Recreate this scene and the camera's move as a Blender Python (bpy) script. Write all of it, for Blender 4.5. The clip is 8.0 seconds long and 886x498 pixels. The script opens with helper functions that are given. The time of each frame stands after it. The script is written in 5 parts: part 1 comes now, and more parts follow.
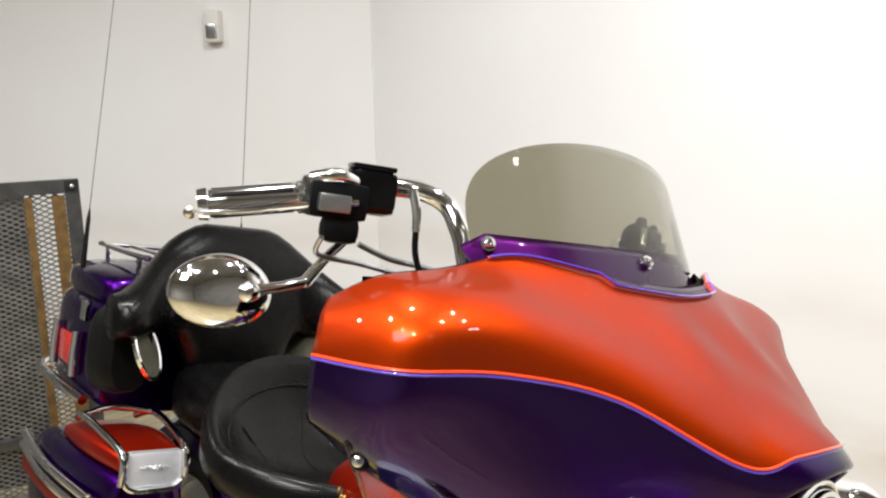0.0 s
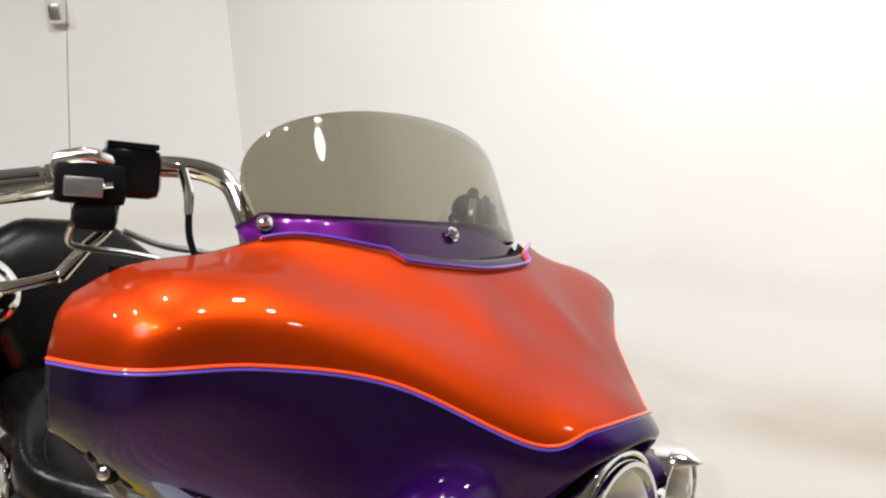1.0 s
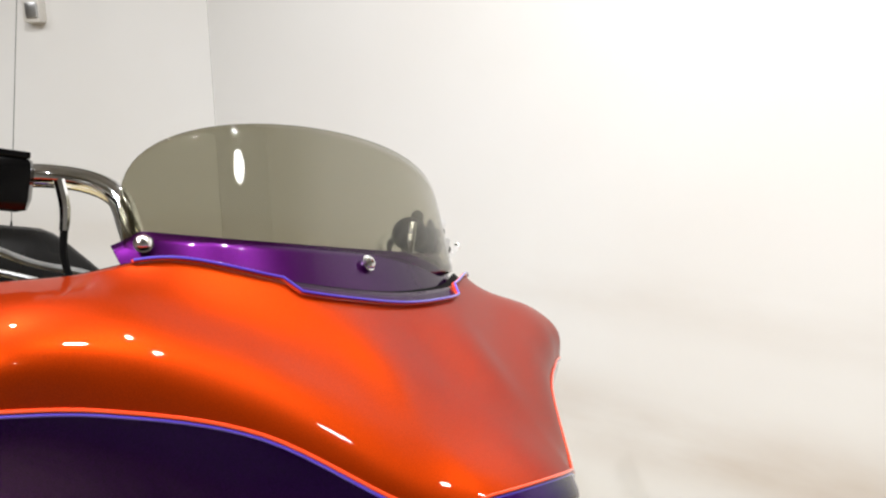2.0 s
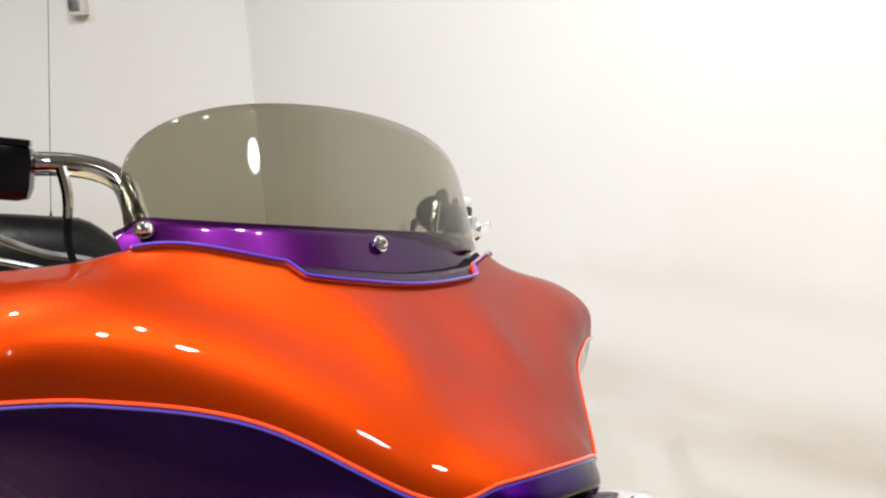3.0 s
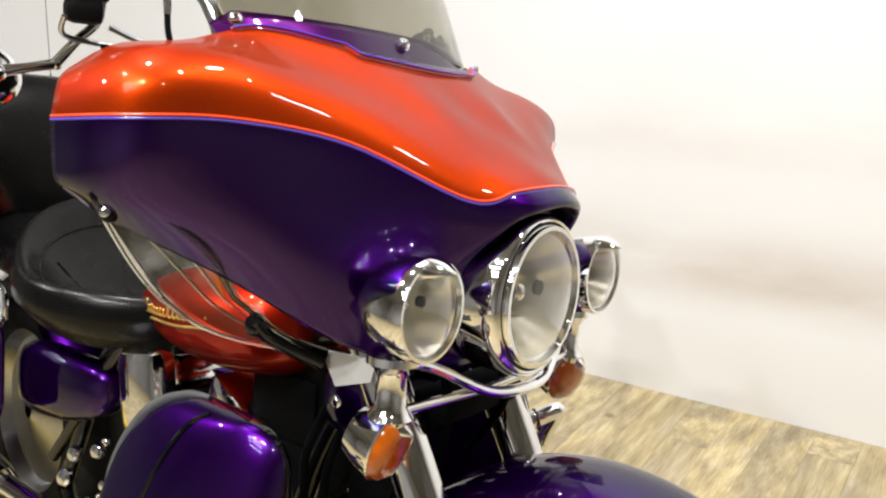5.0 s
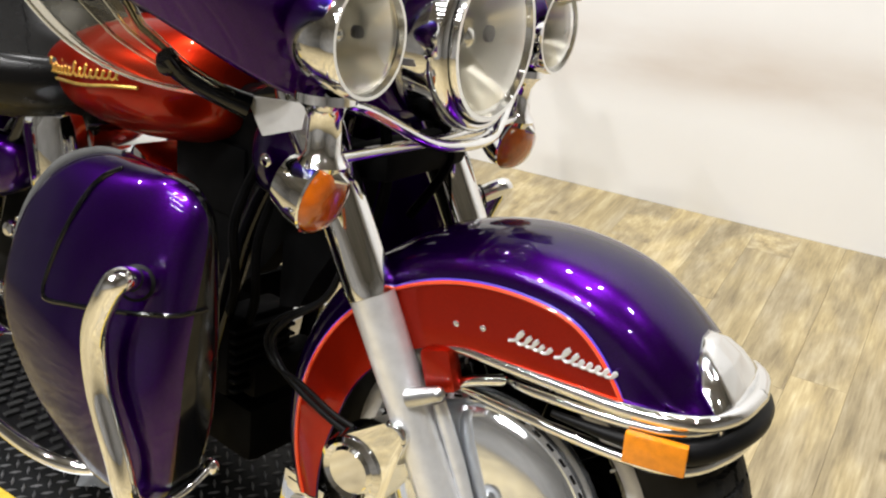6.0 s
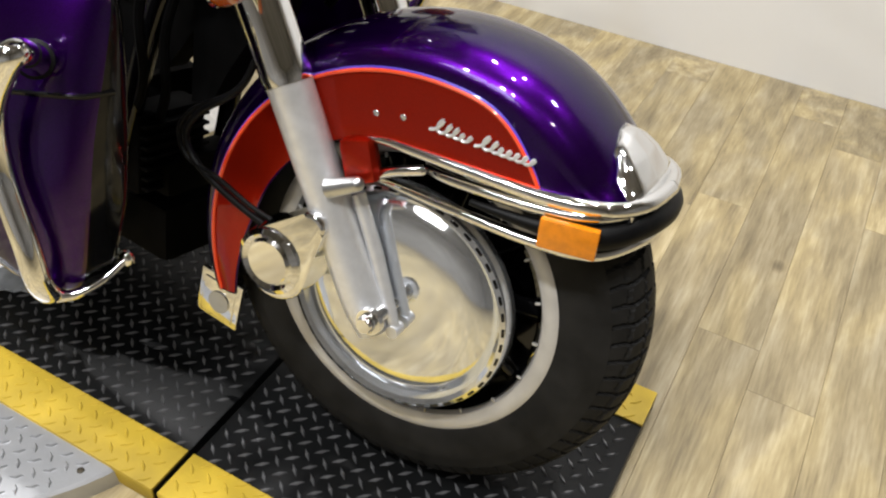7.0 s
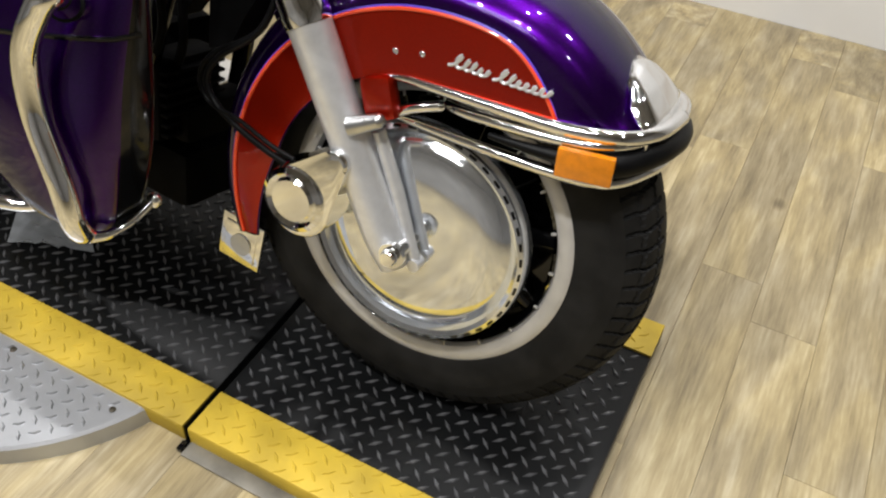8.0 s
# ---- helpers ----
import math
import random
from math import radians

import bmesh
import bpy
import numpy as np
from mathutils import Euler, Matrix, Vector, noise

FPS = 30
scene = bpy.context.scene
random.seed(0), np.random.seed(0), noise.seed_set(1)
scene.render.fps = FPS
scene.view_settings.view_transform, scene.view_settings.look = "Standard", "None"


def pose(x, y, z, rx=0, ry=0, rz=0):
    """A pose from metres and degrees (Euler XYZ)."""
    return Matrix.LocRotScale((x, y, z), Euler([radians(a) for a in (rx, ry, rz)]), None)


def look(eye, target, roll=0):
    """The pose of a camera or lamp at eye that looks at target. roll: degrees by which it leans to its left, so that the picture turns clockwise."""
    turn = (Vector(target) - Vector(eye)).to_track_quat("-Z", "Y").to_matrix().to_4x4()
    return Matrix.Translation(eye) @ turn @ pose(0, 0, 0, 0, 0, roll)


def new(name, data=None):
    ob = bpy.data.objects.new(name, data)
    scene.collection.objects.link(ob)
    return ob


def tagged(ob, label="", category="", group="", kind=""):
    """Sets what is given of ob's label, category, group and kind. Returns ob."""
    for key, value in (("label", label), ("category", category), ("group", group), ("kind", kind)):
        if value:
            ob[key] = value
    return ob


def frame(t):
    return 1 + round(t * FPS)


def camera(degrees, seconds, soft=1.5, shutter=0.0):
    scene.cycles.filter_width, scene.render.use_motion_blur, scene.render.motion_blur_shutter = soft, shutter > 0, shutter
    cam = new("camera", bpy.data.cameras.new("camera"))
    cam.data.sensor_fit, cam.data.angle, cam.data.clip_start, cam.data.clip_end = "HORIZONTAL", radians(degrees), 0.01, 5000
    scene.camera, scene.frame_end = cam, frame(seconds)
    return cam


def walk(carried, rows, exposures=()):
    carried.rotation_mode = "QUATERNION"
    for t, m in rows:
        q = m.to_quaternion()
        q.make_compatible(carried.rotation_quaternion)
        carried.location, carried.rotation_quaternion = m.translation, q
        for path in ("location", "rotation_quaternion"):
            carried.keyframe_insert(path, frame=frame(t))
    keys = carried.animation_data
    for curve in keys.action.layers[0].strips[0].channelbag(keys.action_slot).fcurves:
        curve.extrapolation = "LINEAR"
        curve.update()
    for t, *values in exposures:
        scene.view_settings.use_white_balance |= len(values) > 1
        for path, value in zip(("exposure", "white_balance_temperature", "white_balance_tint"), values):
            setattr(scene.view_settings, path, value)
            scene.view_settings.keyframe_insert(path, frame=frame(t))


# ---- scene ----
cam = camera(55.68, 8.0, soft=2.2)
PATH = [
    (0, (0.2177, -0.7475, 1.4635), (-0.8111, 0.3034, 1.1683), -1.33),
    (0.5, (0.2588, -0.6665, 1.4565), (-0.7494, 0.3993, 1.1443), -5.04),
    (1, (0.2858, -0.5872, 1.4372), (-0.6240, 0.5573, 1.1019), -3.19),
    (1.5, (0.2848, -0.5069, 1.4254), (-0.6221, 0.6449, 1.1080), -0.74),
    (1.7, (0.2942, -0.4776, 1.4291), (-0.6140, 0.6763, 1.1230), -0.66),
    (3, (0.3218, -0.3805, 1.4178), (-0.6682, 0.6945, 1.0800), -3.12),
    (3.5, (0.3615, -0.4274, 1.3992), (-0.6502, 0.6185, 1.0353), -5.06),
    (4, (0.4023, -0.6099, 1.4018), (-0.5755, 0.4758, 1.0628), -6.57),
    (4.2, (0.4116, -0.6689, 1.3877), (-0.5300, 0.4397, 1.0214), -6.13),
    (5.3, (0.4276, -0.7280, 1.2640), (-0.3944, 0.3966, 0.7078), -2.81),
    (5.5, (0.4132, -0.7172, 1.2297), (-0.3715, 0.3921, 0.5944), -2.58),
    (6, (0.3917, -0.6831, 1.1800), (-0.3191, 0.3982, 0.4212), -1.07),
    (6.5, (0.4014, -0.6668, 1.1395), (-0.1572, 0.3826, 0.2248), 2.76),
    (7, (0.4060, -0.7071, 1.1285), (-0.0929, 0.3049, 0.1401), 3.96),
    (7.5, (0.4064, -0.7784, 1.1027), (-0.0643, 0.2068, 0.0742), 5.20),
    (8, (0.4024, -0.7699, 1.1265), (-0.0630, 0.2079, 0.0887), 3.22),
]
walk(cam, [(t, look(eye, target, roll)) for t, eye, target, roll in PATH], [(0, 0.25), (1, 0.17), (2, 0.16), (4, 0.2), (5.5, 0.34), (6.5, 0.10), (8, -0.20)])

# ---- light ----
world = bpy.data.worlds.new("world")
scene.world = world
world.use_nodes = True
world.node_tree.nodes["Background"].inputs[0].default_value = (0.9, 0.93, 1.0, 1)
world.node_tree.nodes["Background"].inputs[1].default_value = 0.005
scene.view_settings.exposure = 0.0


def lamp(x, y, z, long, wide, power, cone=180, colour=(1.0, 0.99, 0.985)):
    """A ceiling fitting; cone: how wide its reflector throws the light, in degrees."""
    data = bpy.data.lights.new("ceiling_lamp", "AREA")
    data.shape, data.size, data.size_y, data.energy, data.color = ("DISK" if long == wide else "RECTANGLE"), long, wide, power, colour
    data.spread = radians(cone)
    ob = new("ceiling_lamp", data)
    ob.location = (x, y, z)
    return ob


# ceiling: downlights along the bike, a row washing the wall, and three tube lamps on the open side
for lx, ly, power, cone in ((-3.0, -1.2, 36, 140), (-1.7, -0.75, 26, 180), (-0.75, -1.25, 24, 150), (-0.08, -1.30, 20, 150), (0.20, -1.30, 20, 150), (0.16, 0.42, 18, 180), (-1.2, 0.3, 30, 180), (1.45, -0.8, 6, 180)):
    lamp(lx, ly, 3.12, 0.085, 0.085, power, cone)
for lx, wide in ((-0.30, 0.08), (0.36, 0.08), (1.34, 0.20)):
    lamp(lx, 1.04, 3.12, wide, wide, 8, 105)
for lx, ly in ((-0.7, -1.75), (-0.55, -2.2), (-0.4, -2.65)):
    lamp(lx, ly, 3.12, 1.3, 0.05, 10, 130)

# ---- materials ----
def material(name, colour, rough=0.5, metal=0.0, coat=0.0, noise_scale=0.0, vary=0.0, bump=0.0, bump_scale=200.0, rough_vary=0.0, second=None, island=False):
    """A principled material with grain at two scales: colour varied by a broad noise, relief by a fine one."""
    m = bpy.data.materials.new(name)
    m.use_nodes = True
    t = m.node_tree
    b = t.nodes["Principled BSDF"]
    b.inputs["Base Color"].default_value = (*colour, 1)
    b.inputs["Roughness"].default_value = rough
    b.inputs["Metallic"].default_value = metal
    b.inputs["Coat Weight"].default_value = coat
    b.inputs["Coat Roughness"].default_value = 0.015
    co = t.nodes.new("ShaderNodeTexCoord")
    if vary or rough_vary:
        n = t.nodes.new("ShaderNodeTexNoise")
        n.inputs["Scale"].default_value = noise_scale
        n.inputs["Detail"].default_value = 6
        t.links.new(co.outputs["Object"], n.inputs["Vector"])
        if vary:
            mix = t.nodes.new("ShaderNodeMix")
            mix.data_type = "RGBA"
            other = second or tuple(c * (1 - vary) for c in colour)
            mix.inputs[6].default_value = (*colour, 1)
            mix.inputs[7].default_value = (*other, 1)
            ramp = t.nodes.new("ShaderNodeValToRGB")
            ramp.color_ramp.elements[0].position, ramp.color_ramp.elements[1].position = 0.35, 0.68
            t.links.new(n.outputs["Fac"], ramp.inputs[0])
            t.links.new(ramp.outputs[0], mix.inputs[0])
            t.links.new(mix.outputs[2], b.inputs["Base Color"])
        if rough_vary:
            r = t.nodes.new("ShaderNodeMapRange")
            r.inputs[3].default_value, r.inputs[4].default_value = max(0, rough - rough_vary), rough + rough_vary
            t.links.new(n.outputs["Fac"], r.inputs[0])
            t.links.new(r.outputs[0], b.inputs["Roughness"])
    if bump:
        f = t.nodes.new("ShaderNodeTexNoise")
        f.inputs["Scale"].default_value = bump_scale
        f.inputs["Detail"].default_value = 4
        bp = t.nodes.new("ShaderNodeBump")
        bp.inputs["Strength"].default_value = bump
        bp.inputs["Distance"].default_value = 0.002
        t.links.new(co.outputs["Object"], f.inputs["Vector"])
        t.links.new(f.outputs["Fac"], bp.inputs["Height"])
        t.links.new(bp.outputs[0], b.inputs["Normal"])
    return m


PURPLE = material("purple_candy_paint", (0.042, 0.0016, 0.130), 0.30, 0.95, 1.0, 900, 0.45, 0.02, 1500)
ORANGE = material("orange_candy_paint", (0.41, 0.034, 0.0008), 0.44, 0.80, 0.42, 900, 0.25, 0.02, 1500)
RED = material("red_candy_paint", (0.43, 0.018, 0.004), 0.37, 0.84, 0.5, 900, 0.25, 0.02, 1500)
SLIDER = material("satin_lacquered_aluminium", (0.82, 0.83, 0.845), 0.34, 0.6, 0, 60, 0.10, 0.05, 600, 0.06)
RIM = material("silver_painted_rim", (0.58, 0.57, 0.55), 0.42, 0.35, 0, 30, 0.14, 0.05, 600, 0.08)
# bars of the black mat, greyed so the colour carries their glints
TREAD = material("glint_grey_tread", (0.19, 0.192, 0.20), 0.30, 0.4, 0, 30, 0.4, 0.1, 400, 0.08)
DULL = material("dull_grey_edging", (0.24, 0.225, 0.19), 0.5, 0.3, 0, 20, 0.4, 0.15, 200, 0.1)
LINER = material("grey_rubber_liner", (0.075, 0.075, 0.073), 0.6, 0, 0, 30, 0.3, 0.15, 300)
FROST = material("frosted_reflector", (0.80, 0.765, 0.66), 0.20, 0.65, 0, 60, 0.08, 0.05, 90, 0.04)
for paint, edge in ((PURPLE, (0.10, 0.04, 0.20)), (ORANGE, (0.30, 0.11, 0.05)), (RED, (0.40, 0.06, 0.03))):
    paint.node_tree.nodes["Principled BSDF"].inputs["Specular Tint"].default_value = (*edge, 1)
REFLECT = material("amber_reflector", (0.72, 0.225, 0.005), 0.12, 0, 0.8, 90, 0.22, 0.2, 260)
STRIPE_RED = material("bright_red_pinstripe", (0.85, 0.06, 0.01), 0.3, 0.0, 1.0)
STRIPE_BLUE = material("violet_blue_pinstripe", (0.09, 0.05, 0.5), 0.3, 0.0, 1.0)
HAZED = material("hazed_chrome", (0.88, 0.91, 0.95), 0.10, 0.92, 0, 25, 0.05, 0.03, 60, 0.05)
CHROME = material("chrome", (0.93, 0.94, 0.95), 0.06, 1.0, 0, 40, 0.05, 0, 0, 0.03)
SILVER = material("satin_aluminium", (0.62, 0.63, 0.64), 0.30, 1.0, 0, 60, 0.10, 0.05, 600, 0.06)
BLACK = material("black_plastic", (0.0035, 0.0035, 0.0038), 0.46, 0, 0, 30, 0.4, 0.06, 900, 0.08)
GLOSS_BLACK = material("gloss_black_paint", (0.003, 0.003, 0.0034), 0.12, 0, 0.2, 40, 0.3, 0, 0, 0.05)
RUBBER = material("tyre_rubber", (0.015, 0.0149, 0.0147), 0.62, 0, 0, 25, 0.5, 0.15, 500, 0.1)
LEATHER = material("black_leather", (0.0035, 0.0033, 0.0032), 0.27, 0, 0, 18, 0.4, 0.12, 240, 0.07)
AMBER = material("amber_lens", (0.52, 0.105, 0.003), 0.12, 0, 0.8, 80, 0.3, 0.18, 160)
RED_LENS = material("red_lens", (0.55, 0.012, 0.008), 0.12, 0, 1.0, 80, 0.3, 0.2, 160)
YELLOW = material("yellow_paint", (0.62, 0.43, 0.035), 0.60, 0, 0, 9, 0.35, 0.2, 300, 0.1)
BLACK_PLATE = material("black_rubber_tread_mat", (0.006, 0.0065, 0.007), 0.36, 0, 0, 7, 0.5, 0.10, 400, 0.12)
STEEL_PLATE = material("aluminium_tread_plate", (0.52, 0.53, 0.55), 0.42, 0.75, 0, 11, 0.2, 0.15, 300, 0.1)
WALL = material("white_painted_wall", (0.83, 0.83, 0.82), 0.75, 0, 0, 1.1, 0.06, 0.08, 40, 0.05, (0.80, 0.79, 0.77))


def brown_belt(m, low, high, colour):
    """Mixes a blotchy brown tint into the wall colour in a belt round the given heights."""
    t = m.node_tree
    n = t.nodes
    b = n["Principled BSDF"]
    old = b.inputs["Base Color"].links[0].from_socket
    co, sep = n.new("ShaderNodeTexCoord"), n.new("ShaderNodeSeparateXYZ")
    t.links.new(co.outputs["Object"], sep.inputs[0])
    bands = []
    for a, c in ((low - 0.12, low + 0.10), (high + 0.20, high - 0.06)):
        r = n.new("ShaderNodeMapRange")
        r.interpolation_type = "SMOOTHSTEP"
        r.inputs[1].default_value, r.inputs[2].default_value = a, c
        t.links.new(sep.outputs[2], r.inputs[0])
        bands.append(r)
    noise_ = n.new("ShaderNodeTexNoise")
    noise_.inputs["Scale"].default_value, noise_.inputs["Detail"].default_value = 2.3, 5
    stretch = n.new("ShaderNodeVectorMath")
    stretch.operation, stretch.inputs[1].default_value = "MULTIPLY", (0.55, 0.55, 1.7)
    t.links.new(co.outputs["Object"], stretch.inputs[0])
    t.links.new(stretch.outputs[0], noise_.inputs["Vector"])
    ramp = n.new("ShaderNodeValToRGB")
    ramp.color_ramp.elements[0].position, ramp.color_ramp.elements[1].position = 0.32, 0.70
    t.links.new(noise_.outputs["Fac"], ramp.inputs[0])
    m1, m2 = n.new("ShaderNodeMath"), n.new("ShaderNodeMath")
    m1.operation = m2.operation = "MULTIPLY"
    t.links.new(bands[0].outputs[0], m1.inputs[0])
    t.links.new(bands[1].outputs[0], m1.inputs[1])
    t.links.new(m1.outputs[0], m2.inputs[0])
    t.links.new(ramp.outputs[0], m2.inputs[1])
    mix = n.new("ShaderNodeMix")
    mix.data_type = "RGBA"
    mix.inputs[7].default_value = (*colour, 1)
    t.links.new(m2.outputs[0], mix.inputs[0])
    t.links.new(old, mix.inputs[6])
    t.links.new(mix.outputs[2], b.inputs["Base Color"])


# two blotchy brown belts, one low and one higher up
brown_belt(WALL, 0.36, 0.42, (0.52, 0.43, 0.35))
brown_belt(WALL, 0.80, 0.76, (0.56, 0.48, 0.40))
# unseen walls and ceiling: greys set by what chrome and paint should mirror
GREY_WALL = material("unseen_mid_grey_wall", (0.40, 0.395, 0.39), 0.7, 0, 0, 1.5, 0.2)
DARK_WALL = material("unseen_grey_wall", (0.31, 0.306, 0.30), 0.7, 0, 0, 1.5, 0.3)
DARK_CEIL = material("unseen_grey_ceiling", (0.27, 0.266, 0.262), 0.8, 0, 0, 1.5, 0.3)
WOOD = material("oak_plank", (0.33, 0.23, 0.11), 0.42, 0, 0, 6, 0.4, 0.1, 120, 0.08)
IRON = material("worn_iron", (0.10, 0.085, 0.06), 0.55, 0.6, 0, 14, 0.6, 0.3, 200, 0.12)
for m, gloss in ((LEATHER, 0.20), (LINER, 0.15), (BLACK, 0.14), (GLOSS_BLACK, 0.30), (RUBBER, 0.16), (BLACK_PLATE, 0.2)):
    m.node_tree.nodes["Principled BSDF"].inputs["Specular IOR Level"].default_value = gloss
PURPLE.node_tree.nodes["Principled BSDF"].inputs["Coat IOR"].default_value = 1.42
# near-zero black: deep shade between fork and engine put into the colour
MATT = material("matt_shade_black", (0.0022, 0.0022, 0.0024), 0.7, 0, 0, 30, 0.4, 0.1, 500, 0.1)
MATT.node_tree.nodes["Principled BSDF"].inputs["Specular IOR Level"].default_value = 0.06
PLUM = material("plum_acrylic_strip", (0.046, 0.0027, 0.066), 0.30, 0.75, 0.5, 900, 0.3)
PLUM.node_tree.nodes["Principled BSDF"].inputs["Specular Tint"].default_value = (0.12, 0.04, 0.14, 1)
CLOTH = material("speaker_cloth", (0.085, 0.078, 0.050), 0.85, 0, 0, 60, 0.3, 0.5, 700)
GOLD = material("gold_leaf", (0.75, 0.50, 0.12), 0.35, 0.8, 0.5, 50, 0.3)
PALE = material("pale_plastic", (0.72, 0.70, 0.66), 0.45, 0, 0, 30, 0.06)


def glass(name, colour, rough=0.0, ior=1.45, coat=0.0):
    m = bpy.data.materials.new(name)
    m.use_nodes = True
    b = m.node_tree.nodes["Principled BSDF"]
    b.inputs["Base Color"].default_value = (*colour, 1)
    b.inputs["Roughness"].default_value = rough
    b.inputs["Transmission Weight"].default_value = 1.0
    b.inputs["IOR"].default_value = ior
    b.inputs["Coat Weight"].default_value = coat
    b.inputs["Coat Roughness"].default_value = 0.02
    return m


RACK_GREY = material("grey_iron", (0.10, 0.10, 0.097), 0.45, 0.5, 0, 18, 0.5, 0.2, 300, 0.12)
MESH_GREY = material("pale_galvanised_mesh", (0.30, 0.30, 0.29), 0.42, 0.6, 0, 18, 0.4, 0.2, 300, 0.12)
SHEET_GREY = material("grey_sheet_iron", (0.085, 0.085, 0.082), 0.6, 0.3, 0, 3, 0.4, 0.1, 200, 0.1)
RUST = material("rusty_brown_iron", (0.20, 0.115, 0.035), 0.6, 0.3, 0, 25, 0.55, 0.3, 260, 0.12)
SMOKE = glass("smoked_acrylic", (0.365, 0.35, 0.265), 0.0, 1.12, 0.6)
CLEAR = glass("clear_glass", (0.95, 0.95, 0.93), 0.0, 1.45)
TINT = glass("tinted_acrylic", (0.75, 0.72, 0.62), 0.02, 1.2)
PLASTIC = material("clear_plastic_film", (0.62, 0.65, 0.68), 0.16, 0, 0.6, 40, 0.2, 0.3, 90)
PLASTIC.node_tree.nodes["Principled BSDF"].inputs["Alpha"].default_value = 0.45


def plank_material():
    """Weathered oak: long streaks along each board, its own tint, dark knots."""
    m = bpy.data.materials.new("weathered_oak_plank")
    m.use_nodes = True
    t = m.node_tree
    n = t.nodes
    b = n["Principled BSDF"]
    co, info = n.new("ShaderNodeTexCoord"), n.new("ShaderNodeObjectInfo")
    shift = n.new("ShaderNodeVectorMath")
    shift.operation = "MULTIPLY_ADD"
    shift.inputs[1].default_value = (9.5, 1.25, 9.5)
    comb = n.new("ShaderNodeCombineXYZ")
    mul = n.new("ShaderNodeMath")
    mul.operation, mul.inputs[1].default_value = "MULTIPLY", 90
    t.links.new(info.outputs["Random"], mul.inputs[0])
    t.links.new(mul.outputs[0], comb.inputs[1])
    t.links.new(mul.outputs[0], comb.inputs[0])
    t.links.new(co.outputs["Object"], shift.inputs[0])
    t.links.new(comb.outputs[0], shift.inputs[2])
    grain = n.new("ShaderNodeTexNoise")
    grain.inputs["Scale"].default_value, grain.inputs["Detail"].default_value, grain.inputs["Roughness"].default_value = 3.2, 9, 0.66
    t.links.new(shift.outputs[0], grain.inputs["Vector"])
    ramp = n.new("ShaderNodeValToRGB")
    e = ramp.color_ramp.elements
    e[0].position, e[0].color = 0.30, (0.170, 0.138, 0.092, 1)
    e[1].position, e[1].color = 0.68, (0.47, 0.418, 0.325, 1)
    mid = e.new(0.5)
    mid.color = (0.325, 0.272, 0.182, 1)
    # fine pores along the grain, and dark knots
    pore_at, pore, blend = n.new("ShaderNodeVectorMath"), n.new("ShaderNodeTexNoise"), n.new("ShaderNodeMath")
    pore_at.operation, pore_at.inputs[1].default_value = "MULTIPLY", (5.5, 2.2, 5.5)
    pore.inputs["Scale"].default_value, pore.inputs["Detail"].default_value = 4.0, 5
    t.links.new(shift.outputs[0], pore_at.inputs[0])
    t.links.new(pore_at.outputs[0], pore.inputs["Vector"])
    blend.operation, blend.inputs[1].default_value = "MULTIPLY_ADD", 0.32
    lift = n.new("ShaderNodeMath")
    lift.operation, lift.inputs[1].default_value, lift.inputs[2].default_value = "MULTIPLY_ADD", 0.80, -0.06
    t.links.new(grain.outputs["Fac"], lift.inputs[0])
    t.links.new(pore.outputs["Fac"], blend.inputs[0])
    t.links.new(lift.outputs[0], blend.inputs[2])
    knot_at, knot, spot, sink = n.new("ShaderNodeVectorMath"), n.new("ShaderNodeTexVoronoi"), n.new("ShaderNodeMapRange"), n.new("ShaderNodeMath")
    knot_at.operation, knot_at.inputs[1].default_value = "MULTIPLY", (0.35, 1.8, 0.35)
    knot.inputs["Scale"].default_value = 1.6
    t.links.new(shift.outputs[0], knot_at.inputs[0])
    t.links.new(knot_at.outputs[0], knot.inputs["Vector"])
    spot.inputs[1].default_value, spot.inputs[2].default_value, spot.inputs[3].default_value, spot.inputs[4].default_value = 0.02, 0.10, 0.30, 0.0
    t.links.new(knot.outputs["Distance"], spot.inputs[0])
    sink.operation = "SUBTRACT"
    t.links.new(sink.outputs[0], ramp.inputs[0])
    t.links.new(blend.outputs[0], sink.inputs[0])
    t.links.new(spot.outputs[0], sink.inputs[1])
    broad = n.new("ShaderNodeTexNoise")
    broad.inputs["Scale"].default_value = 0.9
    t.links.new(shift.outputs[0], broad.inputs["Vector"])
    tint = n.new("ShaderNodeMix")
    tint.data_type, tint.blend_type = "RGBA", "MULTIPLY"
    tone = n.new("ShaderNodeValToRGB")
    tone.color_ramp.elements[0].color, tone.color_ramp.elements[1].color = (0.76, 0.75, 0.72, 1), (1.14, 1.12, 1.05, 1)
    add = n.new("ShaderNodeMath")
    add.operation = "ADD"
    half = n.new("ShaderNodeMath")
    half.operation, half.inputs[1].default_value = "MULTIPLY_ADD", 0.7
    half.inputs[2].default_value = -0.2
    t.links.new(info.outputs["Random"], half.inputs[0])
    t.links.new(half.outputs[0], add.inputs[0])
    t.links.new(broad.outputs["Fac"], add.inputs[1])
    t.links.new(add.outputs[0], tone.inputs[0])
    tint.inputs[0].default_value = 1.0
    t.links.new(ramp.outputs[0], tint.inputs[6])
    t.links.new(tone.outputs[0], tint.inputs[7])
    # patches of warm sapwood and grey weathering, ragged along the grain
    patch_at, patch, worn, hue = n.new("ShaderNodeVectorMath"), n.new("ShaderNodeTexNoise"), n.new("ShaderNodeValToRGB"), n.new("ShaderNodeMix")
    patch_at.operation, patch_at.inputs[1].default_value = "MULTIPLY", (0.75, 2.0, 0.75)
